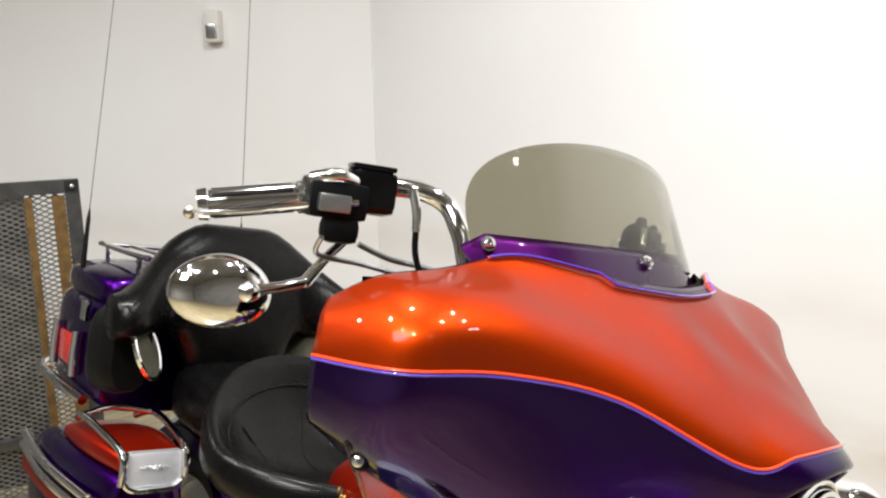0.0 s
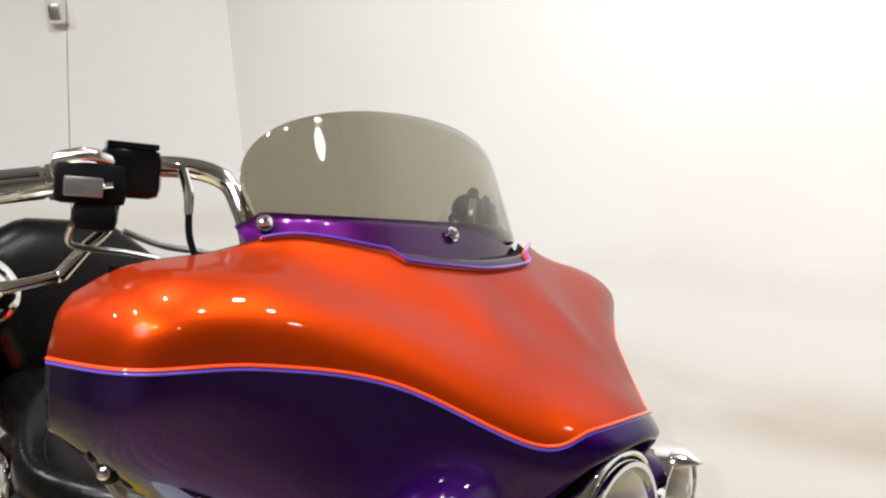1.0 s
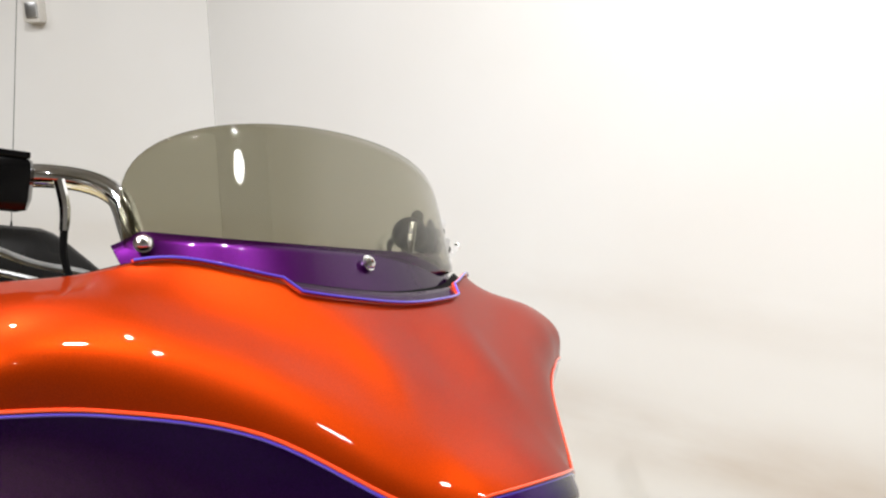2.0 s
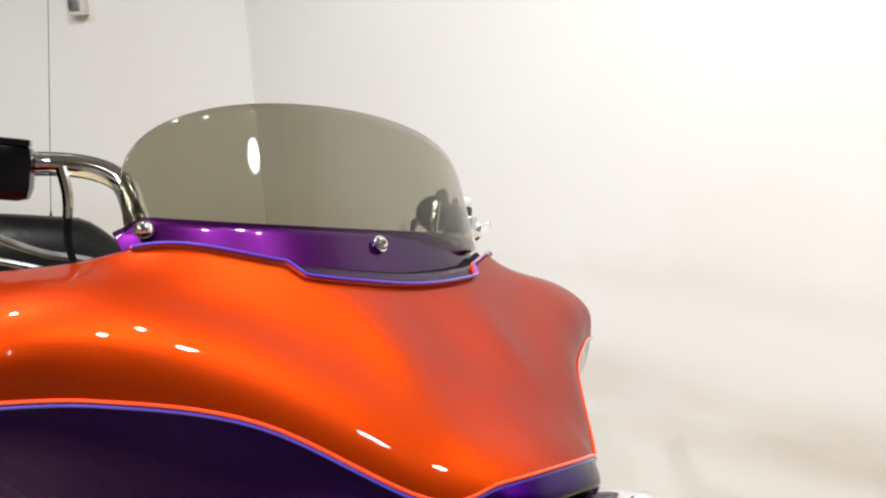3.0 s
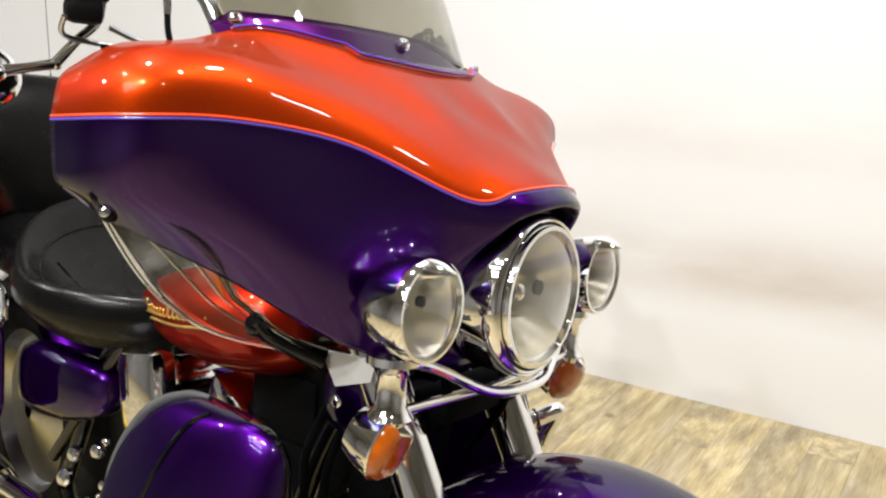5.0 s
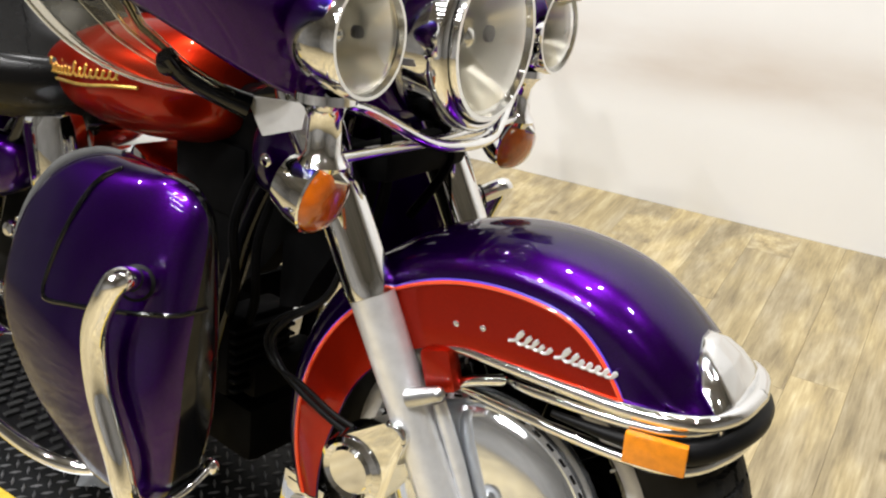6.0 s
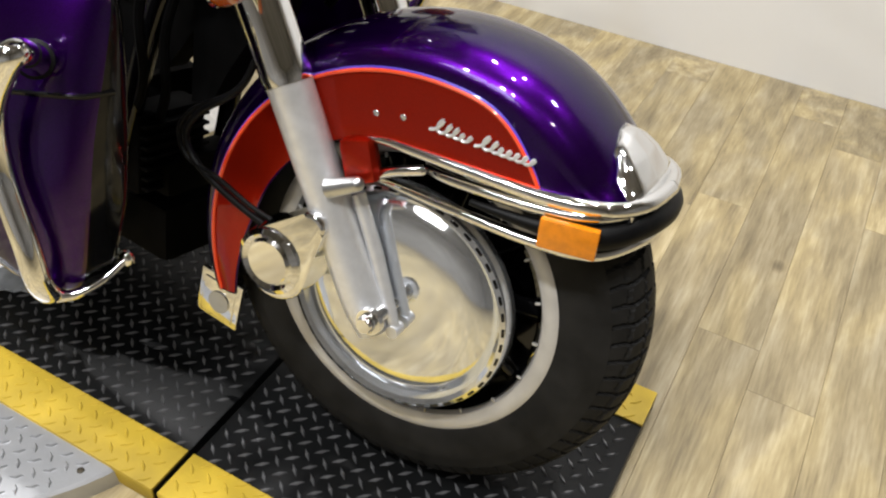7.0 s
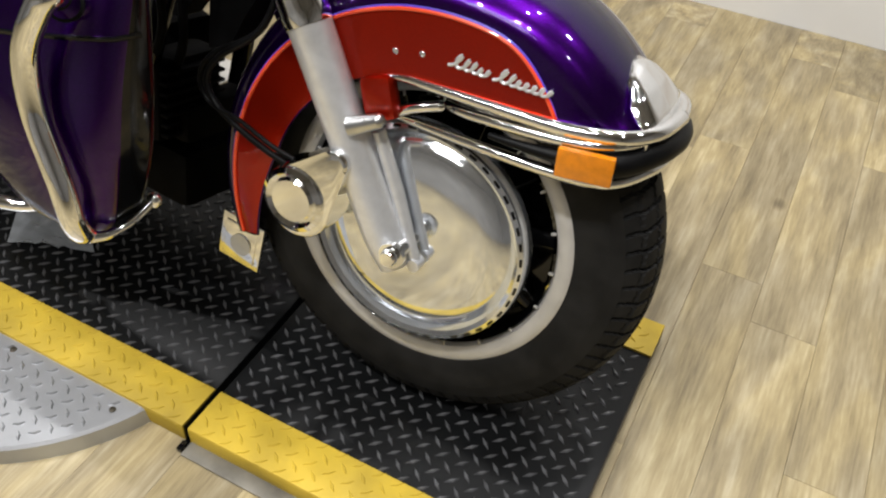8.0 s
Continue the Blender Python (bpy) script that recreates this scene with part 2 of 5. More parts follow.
    patch.inputs["Scale"].default_value, patch.inputs["Detail"].default_value, patch.inputs["Distortion"].default_value = 1.0, 6, 0.5
    t.links.new(shift.outputs[0], patch_at.inputs[0])
    t.links.new(patch_at.outputs[0], patch.inputs["Vector"])
    w = worn.color_ramp.elements
    w[0].position, w[0].color = 0.40, (0.86, 0.845, 0.77, 1)
    w[1].position, w[1].color = 0.57, (1.14, 1.10, 0.90, 1)
    half_way = w.new(0.47)
    half_way.color = (0.95, 0.93, 0.83, 1)
    t.links.new(patch.outputs["Fac"], worn.inputs[0])
    hue.data_type, hue.blend_type = "RGBA", "MULTIPLY"
    hue.inputs[0].default_value = 1.0
    t.links.new(tint.outputs[2], hue.inputs[6])
    t.links.new(worn.outputs[0], hue.inputs[7])
    t.links.new(hue.outputs[2], b.inputs["Base Color"])
    b.inputs["Roughness"].default_value = 0.42
    bp = n.new("ShaderNodeBump")
    bp.inputs["Strength"].default_value, bp.inputs["Distance"].default_value = 0.25, 0.002
    t.links.new(grain.outputs["Fac"], bp.inputs["Height"])
    t.links.new(bp.outputs[0], b.inputs["Normal"])
    return m


PLANK = plank_material()


# ---- mesh helpers ----
def thing(name, label, category, group="", kind="", at=(0, 0, 0)):
    ob = new(name)
    ob.location = at
    ob.empty_display_size = 0.05
    return tagged(ob, label, category, group, kind)


def part(name, bm, mats, parent, label="", smooth=True, angle=38):
    """Links a bmesh, built in world places, as one mesh under its thing."""
    bmesh.ops.recalc_face_normals(bm, faces=bm.faces[:])
    me = bpy.data.meshes.new(name)
    if smooth:
        for f in bm.faces:
            f.smooth = True
        for e in bm.edges:
            if len(e.link_faces) == 2 and e.calc_face_angle(0) > radians(angle):
                e.smooth = False
    bm.to_mesh(me)
    bm.free()
    for m in (mats if isinstance(mats, (list, tuple)) else [mats]):
        me.materials.append(m)
    ob = new(name, me)
    if parent is not None:
        ob.parent = parent
        ob.matrix_parent_inverse = parent.matrix_basis.inverted() if parent.parent is None else Matrix()
    if label:
        ob["label"] = label
    return ob


def spline(points, per=8, closed=False):
    """Catmull-Rom through the points."""
    p = [Vector(q) for q in points]
    n, out = len(p), []
    for i in range(n if closed else n - 1):
        a, b, c, d = (p[(i - 1) % n], p[i], p[(i + 1) % n], p[(i + 2) % n]) if closed else (p[max(i - 1, 0)], p[i], p[i + 1], p[min(i + 2, n - 1)])
        for k in range(per):
            t = k / per
            out.append(0.5 * ((2 * b) + (c - a) * t + (2 * a - 5 * b + 4 * c - d) * t * t + (3 * b - a - 3 * c + d) * t ** 3))
    if not closed:
        out.append(p[-1])
    return out


def grid(bm, rows, closed=False, cap=False, mat=0):
    """Faces between rows of places; closed: each row is a ring; cap: fills the first and last ring."""
    vs = [[bm.verts.new(p) for p in r] for r in rows]
    n = len(rows[0])
    for i in range(len(rows) - 1):
        for j in range(n if closed else n - 1):
            k = (j + 1) % n
            f = bm.faces.new((vs[i][j], vs[i][k], vs[i + 1][k], vs[i + 1][j]))
            f.material_index = mat(i, j) if callable(mat) else mat
    if cap:
        for r in (vs[0], vs[-1]):
            bm.faces.new(r).material_index = 0 if callable(mat) else mat
    return vs


def frames_along(path):
    out, up = [], None
    for i, p in enumerate(path):
        d = (path[min(i + 1, len(path) - 1)] - path[max(i - 1, 0)]).normalized()
        if up is None:
            up = Vector((0, 0, 1)) if abs(d.z) < 0.9 else Vector((0, 1, 0))
        side = d.cross(up).normalized()
        up = side.cross(d).normalized()
        out.append((p, side, up))
    return out


def tube(bm, points, radius, sides=12, per=8, closed=False, flat=1.0, mat=0, smooth=True):
    """A round bar along a path; radius: one, or one for each end and between."""
    path = spline(points, per, closed) if smooth and len(points) > 2 else [Vector(p) for p in points]
    if closed:
        path.append(path[0])
    n, rows = len(path), []
    for i, (p, s, u) in enumerate(frames_along(path)):
        if isinstance(radius, (list, tuple)):
            x = i / (n - 1) * (len(radius) - 1)
            k = min(int(x), len(radius) - 2)
            r = radius[k] + (radius[k + 1] - radius[k]) * (x - k)
        else:
            r = radius
        rows.append([p + s * (r * math.cos(a)) + u * (r * flat * math.sin(a)) for a in (2 * math.pi * q / sides for q in range(sides))])
    grid(bm, rows, True, not closed, mat)
    return bm


def revolve(bm, profile, at, axis, sides=32, mat=0, cap=False):
    """Turns (along, radius) pairs round an axis that starts at a place."""
    a = Vector(axis).normalized()
    s = a.cross(Vector((0, 0, 1)) if abs(a.z) < 0.9 else Vector((0, 1, 0))).normalized()
    u = s.cross(a)
    at = Vector(at)
    rows = [[at + a * d + (s * math.cos(w) + u * math.sin(w)) * max(r, 0.0004) for w in (2 * math.pi * q / sides for q in range(sides))] for d, r in profile]
    grid(bm, rows, True, cap, mat)
    return bm


def block(bm, centre, size, turn=None, bevel=0.0, mat=0):
    """A box with softened edges."""
    m = Matrix.Translation(centre) @ (turn.to_4x4() if turn is not None else Matrix()) @ Matrix.Diagonal((*size, 1))
    made = bmesh.ops.create_cube(bm, size=1.0, matrix=m)
    for f in {f for v in made["verts"] for f in v.link_faces}:
        f.material_index = mat
    if bevel:
        es = list({e for v in made["verts"] for e in v.link_edges})
        bmesh.ops.bevel(bm, geom=es, offset=bevel, segments=2, affect="EDGES", profile=0.6)
    return bm


def plate(bm, outline, thick, mat=0):
    """A closed flat outline given thickness along the vector thick."""
    t = Vector(thick)
    a = [bm.verts.new(Vector(p) - t / 2) for p in outline]
    b = [bm.verts.new(Vector(p) + t / 2) for p in outline]
    n = len(a)
    fs = [bm.faces.new(a), bm.faces.new(b[::-1])] + [bm.faces.new((a[i], b[i], b[(i + 1) % n], a[(i + 1) % n])) for i in range(n)]
    for f in fs:
        f.material_index = mat
    return bm


def ball(bm, centre, radii, turn=None, seg=20, mat=0):
    m = Matrix.Translation(centre) @ (turn.to_4x4() if turn is not None else Matrix()) @ Matrix.Diagonal((*radii, 1))
    made = bmesh.ops.create_uvsphere(bm, u_segments=seg, v_segments=seg // 2 + 2, radius=1.0, matrix=m)
    for f in {f for v in made["verts"] for f in v.link_faces}:
        f.material_index = mat
    return bm


def mirrored(points):
    return [(x, -y, z) for x, y, z in points]


def bmnew():
    return bmesh.new()


# ---- the room ----
FLOOR = -0.04          # wooden floor, below the stage's tread plate
CEIL = 3.2
CORNER = (-2.49, 1.625)


def wall(name, a, b, thick=0.12, mat=WALL):
    """An upright wall whose inner face runs from a to b, with the room on its right."""
    a, b = Vector((*a, 0)), Vector((*b, 0))
    d = (b - a).normalized()
    out = Vector((-d.y, d.x, 0)) * thick
    bm = bmnew()
    plate(bm, [a + Vector((0, 0, FLOOR - 0.02)), b + Vector((0, 0, FLOOR - 0.02)), b + Vector((0, 0, CEIL)), a + Vector((0, 0, CEIL))], out)
    bmesh.ops.translate(bm, verts=bm.verts[:], vec=out / 2)
    return tagged(part(name, bm, mat, None, smooth=False), "plain off-white painted wall" if mat is WALL else "unseen grey wall, toned for the bike's reflections", "wall", kind="structure")


wall("wall_north", CORNER, (3.6, 1.68))
wall("wall_west", (-5.2, -0.02), CORNER)
# three walls added out of view, to close the room and tone reflections
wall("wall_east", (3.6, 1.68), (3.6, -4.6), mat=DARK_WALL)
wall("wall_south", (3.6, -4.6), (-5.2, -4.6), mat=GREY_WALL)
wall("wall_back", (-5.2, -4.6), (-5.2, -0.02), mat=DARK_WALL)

bm = bmnew()
along = Vector((-5.2 - CORNER[0], -0.02 - CORNER[1], 0)).normalized()
inward = Vector((-along.y, along.x, 0))
edge, foot = Vector((*CORNER, 0)), Vector((*CORNER, 0)) + along * 0.44
plate(bm, [p + inward * 0.004 + Vector((0, 0, z)) for p, z in ((edge, FLOOR), (foot, FLOOR), (foot, CEIL), (edge, CEIL))], inward * 0.008)
tagged(part("wall_lining", bm, WALL, None, smooth=False), "flat off-white wall lining board beside the corner", "wall", kind="structure")

bm = bmnew()
block(bm, (-0.8, -1.5, CEIL + 0.05), (9.2, 6.8, 0.1))
tagged(part("ceiling", bm, DARK_CEIL, None, smooth=False), "unseen grey ceiling, toned for the bike's reflections", "ceiling", kind="structure")

# subfloor, with the planks laid over it
bm = bmnew()
block(bm, (-0.8, -1.5, FLOOR - 0.07), (9.2, 6.8, 0.12))
floor = tagged(part("floor", bm, WOOD, None, smooth=False), "worn light oak plank floor", "floor", kind="structure")

# ---- the stage: black tread plate with yellow edges, and the turntable ----
stage = thing("display_platform", "low black diamond-plate platform with yellow painted edge stripes", "platform", at=(-0.3, 0.05, FLOOR))
Y0, Y1, X0, X1 = -0.268, 0.315, -2.6, 0.335
bm = bmnew()
for xa, xb in ((X0, -0.272), (-0.260, X1)):
    block(bm, ((xa + xb) / 2, (Y0 + Y1) / 2, FLOOR / 2 - 0.002), (xb - xa, Y1 - Y0, 0.036), None, 0.002)
part("plate", bm, BLACK_PLATE, stage)
for n, ya, yb in (("edge_stripe", Y0 - 0.001, -0.187), ("edge_stripe", 0.235, Y1 + 0.001)):
    bm = bmnew()
    for xa, xb in ((X0, -0.272), (-0.260, X1)):
        block(bm, ((xa + xb) / 2, (ya + yb) / 2, -0.0025), (xb - xa + 0.001, yb - ya, 0.006), None, 0.001)
        block(bm, ((xa + xb) / 2, ya + 0.001 if ya < 0 else yb - 0.001, -0.020), (xb - xa + 0.001, 0.003, 0.034), None, 0.0005)
    part(n, bm, YELLOW, stage, "yellow painted stripe")

disc = thing("turntable", "round aluminium diamond-plate turntable under the stage", "turntable", at=(-0.7, -0.115, FLOOR))
bm = bmnew()
revolve(bm, [(0, 0.01), (0.0, 0.388), (0.030, 0.384), (0.0345, 0.379), (0.0345, 0.01)], (-0.70, -0.115, FLOOR), (0, 0, 1), 96)
part("plate", bm, STEEL_PLATE, disc)

# ---- expanded-metal rack behind the motorcycle ----
gate = thing("mesh_rack", "worn iron rack panel of expanded metal mesh", "rack", at=(-2.62, 0.38, FLOOR))
G0 = Vector((-2.62, 0.385, FLOOR))
GD = Vector((-0.37, -0.93, 0)).normalized()
GN = Vector((0.93, -0.37, 0))
GW, GH = 1.15, 1.168 - FLOOR


def gate_at(a, z, out=0.0):
    return G0 + GD * a + Vector((0, 0, z)) + GN * out


def flat_bar(bm, a0, z0, a1, z1, wide, thick, out=0.0):
    p, q = gate_at(a0, z0, out), gate_at(a1, z1, out)
    d = (q - p).normalized()
    side = d.cross(GN).normalized() * wide / 2
    plate(bm, [p - side, q - side, q + side, p + side], GN * thick)


for name, a0, z0, a1, z1, w, mat in (("top_rail", -0.02, GH - 0.02, GW, GH - 0.02, 0.045, 0), ("post", 0.0, 0, 0.0, GH, 0.045, 0), ("post", GW, 0, GW, GH, 0.045, 0), ("bottom_rail", 0, 0.06, GW, 0.06, 0.045, 0), ("middle_rail", 0, 0.32, GW, 0.32, 0.035, 0)):
    bm = bmnew()
    flat_bar(bm, a0, z0, a1, z1, w, 0.03)
    part(name, bm, RACK_GREY, gate, smooth=False)
for a, wide in ((0.045, 0.040), (0.135, 0.024)):
    bm = bmnew()
    flat_bar(bm, a, 0.05, a, GH - 0.05, wide, 0.022, 0.012)
    part("rusty_strut", bm, RUST, gate, "rust-brown iron strut", smooth=False)
bm = bmnew()
for z0, tilt in ((0, 1), (0, -1)):
    n = int((GW + GH) / 0.018)
    for k in range(-int(GW * 1.0 / 0.018), int(GH / 0.018) + 1):
        # slanting strands, clipped to the panel
        za = 0.018 * k if tilt > 0 else 0.018 * k + GW * 0.5
        zb = za + tilt * GW * 0.5
        a0, a1 = 0.0, GW
        lo, hi = 0.08, GH - 0.04
        def clip(a):
            return za + (zb - za) * a / GW
        pts = [a for a in (0.0, GW)]
        if abs(zb - za) > 1e-6:
            for lim in (lo, hi):
                a = (lim - za) / (zb - za) * GW
                if 0 < a < GW:
                    pts.append(a)
        pts = sorted(a for a in pts if lo - 1e-4 <= clip(a) <= hi + 1e-4)
        if len(pts) >= 2:
            flat_bar(bm, pts[0], clip(pts[0]), pts[-1], clip(pts[-1]), 0.0046, 0.003, -0.008 if tilt > 0 else -0.011)
part("mesh_panel", bm, MESH_GREY, gate, "diamond expanded metal mesh", smooth=False)
bm = bmnew()
flat_bar(bm, 0.64, 0.12, 0.64, GH - 0.05, 0.98, 0.002, -0.10)
part("back_sheet", bm, SHEET_GREY, gate, "dull grey sheet behind the mesh", smooth=False)
bm = bmnew()
ball(bm, gate_at(0.0, GH - 0.02, 0.017), (0.008, 0.008, 0.008), None, 10)
part("bolt", bm, SILVER, gate)

# ---- small sensor box on the wall ----
box = thing("wall_sensor", "small white plastic alarm sensor on the wall", "sensor", at=(-3.10, 1.25, 1.72))
bm = bmnew()
tr = Matrix.Rotation(math.atan2(0.612, 1.0), 3, "Z")
block(bm, (-3.085, 1.245, 1.715), (0.075, 0.06, 0.135), tr, 0.014)
part("case", bm, PALE, box)
bm = bmnew()
block(bm, (-3.065, 1.222, 1.695), (0.05, 0.02, 0.06), tr, 0.009)
part("sensor_lens", bm, SILVER, box)

# ---- the motorcycle ----
LEAN = Matrix.Translation((0, 0, 0.0035)) @ Matrix.Rotation(radians(-12.853), 4, "X")
HEAD = Matrix.Translation((-0.36, 0, 0)) @ Matrix.Rotation(radians(-7), 4, "Z") @ Matrix.Translation((0.36, 0, 0))
bike = thing("motorcycle", "purple and orange touring motorcycle leaning on its side stand", "motorcycle", at=(-0.8, 0.1, 0))


def fork(name, bm, mat, parent=bike, label="", smooth=True, angle=38):
    """A part that turns with the handlebar."""
    bmesh.ops.transform(bm, matrix=LEAN, verts=bm.verts[:])
    return part(name, bm, mat, parent, label, smooth, angle)


def body(name, bm, mat, parent=bike, label="", smooth=True, angle=38):
    """A part of the frame, which stands turned from the front wheel."""
    bmesh.ops.transform(bm, matrix=LEAN @ HEAD, verts=bm.verts[:])
    return part(name, bm, mat, parent, label, smooth, angle)


AX = Vector((0, 0, 0.318))
YAX = (0, 1, 0)


def round_wheel(profile, sides=96, mat=0, bm=None):
    return revolve(bm or bmnew(), profile, AX, YAX, sides, mat)


# front wheel
wheel_tyre = bmnew()
prof = [(-0.052, 0.206), (-0.060, 0.222), (-0.0645, 0.245), (-0.0635, 0.268), (-0.0585, 0.288), (-0.050, 0.303)]
tread = [(-0.043, 0.311), (-0.034, 0.3165), (-0.024, 0.3205), (-0.012, 0.323), (0, 0.324)]
full = prof + tread + [(-a, r) for a, r in (prof + tread)[-2::-1]]
fine = []
for (a, r), (b, s) in zip(full, full[1:]):
    k = max(1, round(math.hypot(b - a, s - r) / 0.0022)) if r > 0.262 and s > 0.262 else 1
    fine += [(a + (b - a) * i / k, r + (s - r) * i / k) for i in range(k)]
fine.append(full[-1])
arc = [0.0]
for (a, r), (b, s) in zip(fine, fine[1:]):
    arc.append(arc[-1] + math.hypot(b - a, s - r))
PITCH = 2 * math.pi * 0.32 / 72


def ramp_up(x, a, b):
    k = max(0.0, min(1.0, (x - a) / (b - a)))
    return k * k * (3 - 2 * k)


def groove_shift(x):
    """How far round the tyre a groove has wandered at x metres from the crown: a stepped zigzag."""
    return 0.006 * x / 0.03 + 0.026 * ramp_up(x, 0.016, 0.026) + 0.024 * ramp_up(x, 0.044, 0.054)


N = 1152
rows = []
for q in range(N):
    w = 2 * math.pi * q / N
    ring = []
    for (a, r), along in zip(fine, arc):
        x, g = abs(along - arc[-1] / 2), 0.0
        if 0.006 < x < 0.073:
            slope = (groove_shift(x + 0.0005) - groove_shift(x - 0.0005)) / 0.001
            off = ((q / 16 + groove_shift(x) / PITCH + 0.5) % 1 - 0.5) * PITCH
            if abs(off) / math.hypot(1, slope) < 0.0028:
                g = 0.008
        ring.append(Vector((math.cos(w) * (r - g), a, 0.318 + math.sin(w) * (r - g))))
    rows.append(ring)
grid(wheel_tyre, rows + [rows[0]])
bmesh.ops.remove_doubles(wheel_tyre, verts=wheel_tyre.verts[:], dist=0.0001)
tyre = fork("front_tyre", wheel_tyre, RUBBER, label="black road tyre with zigzag grooves")

rim = fork("rim", round_wheel([(-0.048, 0.193), (-0.059, 0.198), (-0.0625, 0.206), (-0.0625, 0.216), (-0.0605, 0.2205), (-0.050, 0.219), (-0.048, 0.193), (0.048, 0.193), (0.050, 0.222), (0.060, 0.2235), (0.0625, 0.206), (0.059, 0.198), (0.048, 0.193)]), RIM, tyre, "pale grey painted wheel rim")
fork("rim_barrel", round_wheel([(-0.056, 0.1915), (-0.046, 0.186), (0.046, 0.186), (0.056, 0.1915)]), GLOSS_BLACK, tyre, "black inner rim barrel")
for k in range(20):
    w = 2 * math.pi * k / 20
    d = Vector((math.cos(w), 0, math.sin(w)))
    bm = bmnew()
    block(bm, AX + d * 0.1925 + Vector((0, -0.0585, 0)), (0.007, 0.004, 0.003), Matrix(((d.x, 0, -d.z), (0, 1, 0), (d.z, 0, d.x))), 0.0008)
    fork("rim_tick", bm, RIM, rim)
bm = bmnew()
revolve(bm, [(-0.06, 0.03), (-0.05, 0.05), (0.05, 0.05), (0.06, 0.03)], AX, YAX, 32)
revolve(bm, [(0.012, 0.03), (0.012, 0.188), (0.02, 0.188), (0.02, 0.03)], AX, YAX, 48)
for k in range(10):
    w = 2 * math.pi * k / 10 + 0.1
    d = Vector((math.cos(w), 0, math.sin(w)))
    tube(bm, [AX + d * 0.04, AX + d * 0.12, AX + d * 0.192], [0.022, 0.016, 0.020], 10)
fork("spokes", bm, GLOSS_BLACK, tyre, "black cast wheel spokes")
for side in (-1, 1):
    bm = bmnew()
    revolve(bm, [(0.066 * side, 0.085), (0.066 * side, 0.146), (0.071 * side, 0.146), (0.071 * side, 0.085), (0.066 * side, 0.085)], AX, YAX, 64)
    fork("brake_disc", bm, SILVER, tyre)

# chrome cover over the right-hand brake disc, with a slotted edge band
cover = fork("disc_cover", round_wheel([(-0.104, 0.0), (-0.1035, 0.05), (-0.1025, 0.08), (-0.1000, 0.108), (-0.0950, 0.128), (-0.088, 0.139), (-0.085, 0.143), (-0.083, 0.147), (-0.095, 0.150), (-0.099, 0.156), (-0.096, 0.163), (-0.084, 0.167), (-0.070, 0.166)]), HAZED, tyre, "polished chrome brake disc cover")
for k in range(44):
    w = 2 * math.pi * k / 44
    d = Vector((math.cos(w), 0, math.sin(w)))
    t = Matrix(((d.x, 0, -d.z), (0, 1, 0), (d.z, 0, d.x)))
    bm = bmnew()
    block(bm, AX + d * 0.1595 + Vector((0, -0.0960, 0)), (0.0046, 0.005, 0.0125), t @ Matrix.Rotation(radians(28), 3, "Z"), 0.0018)
    fork("slot", bm, GLOSS_BLACK, cover)

# forks, axle
for s in (-1, 1):
    y = 0.128 * s
    bm = bmnew()
    top, low = Vector((-0.172, y, 0.588)), Vector((-0.006, y, 0.284))
    up = (top - low).normalized()
    tube(bm, [low, low + up * 0.03, low + up * 0.05, top - up * 0.012, top - up * 0.004, top], [0.021, 0.027, 0.029, 0.0295, 0.032, 0.031], 24, smooth=False)
    slider = fork("fork_slider", bm, SLIDER, label="satin silver fork slider")
    bm = bmnew()
    tube(bm, [top - up * 0.008, top + up * 0.004, top + up * 0.012, top + up * 0.26, top + up * 0.27], [0.0315, 0.0335, 0.0325, 0.036, 0.034], 24, smooth=False)
    fork("fork_tube", bm, CHROME, slider, "chrome fork tube")
    if s > 0:
        continue
    bm = bmnew()
    tube(bm, [(-0.058, y * 0.95, 0.468), (-0.024, y * 0.93, 0.395), (0.018, y * 0.93, 0.298)], [0.009, 0.010, 0.008], 12)
    revolve(bm, [(-0.010, 0.009), (0.010, 0.009)], (0.020, y * 0.93, 0.294), YAX, 16, cap=True)
    fork("caliper_arm", bm, SLIDER, slider)
bm = bmnew()
revolve(bm, [(-0.172, 0.0), (-0.172, 0.010), (-0.165, 0.013), (-0.160, 0.013), (-0.160, 0.018), (-0.152, 0.019), (-0.150, 0.012), (0.150, 0.012), (0.160, 0.016)], AX, YAX, 24)
fork("axle", bm, CHROME, label="chrome axle and nut")

# caliper with round chrome cover
bm = bmnew()
revolve(bm, [(-0.176, 0.0), (-0.176, 0.030), (-0.172, 0.034), (-0.176, 0.040), (-0.172, 0.047), (-0.150, 0.050), (-0.120, 0.050)], (-0.150, 0, 0.352), YAX, 40)
cal = fork("brake_caliper", bm, CHROME, label="chrome brake caliper with round cover")
bm = bmnew()
turn = math.atan2(0.075, 0.052)
ring = [(-0.146 + 0.052 * math.cos(a), -0.143, 0.347 + 0.052 * math.sin(a)) for a in (turn + 1.25 + k * (2 * math.pi - 2.5) / 20 for k in range(21))]
ring += [(-0.094 + 0.020 * math.cos(a), -0.143, 0.422 + 0.020 * math.sin(a)) for a in (turn - 1.25 + k * 2.5 / 10 for k in range(11))]
plate(bm, ring, (0, 0.050, 0))
bmesh.ops.bevel(bm, geom=bm.edges[:], offset=0.006, segments=3, affect="EDGES", profile=0.6)
fork("caliper_body", bm, CHROME, cal)

# front fender
def crown(w):
    nose = max(0.0, min(1.0, (radians(74) - w) / radians(30)))
    return 0.345 + 0.030 * (math.pi - w) / radians(130) - 0.017 * nose * nose * (3 - 2 * nose)


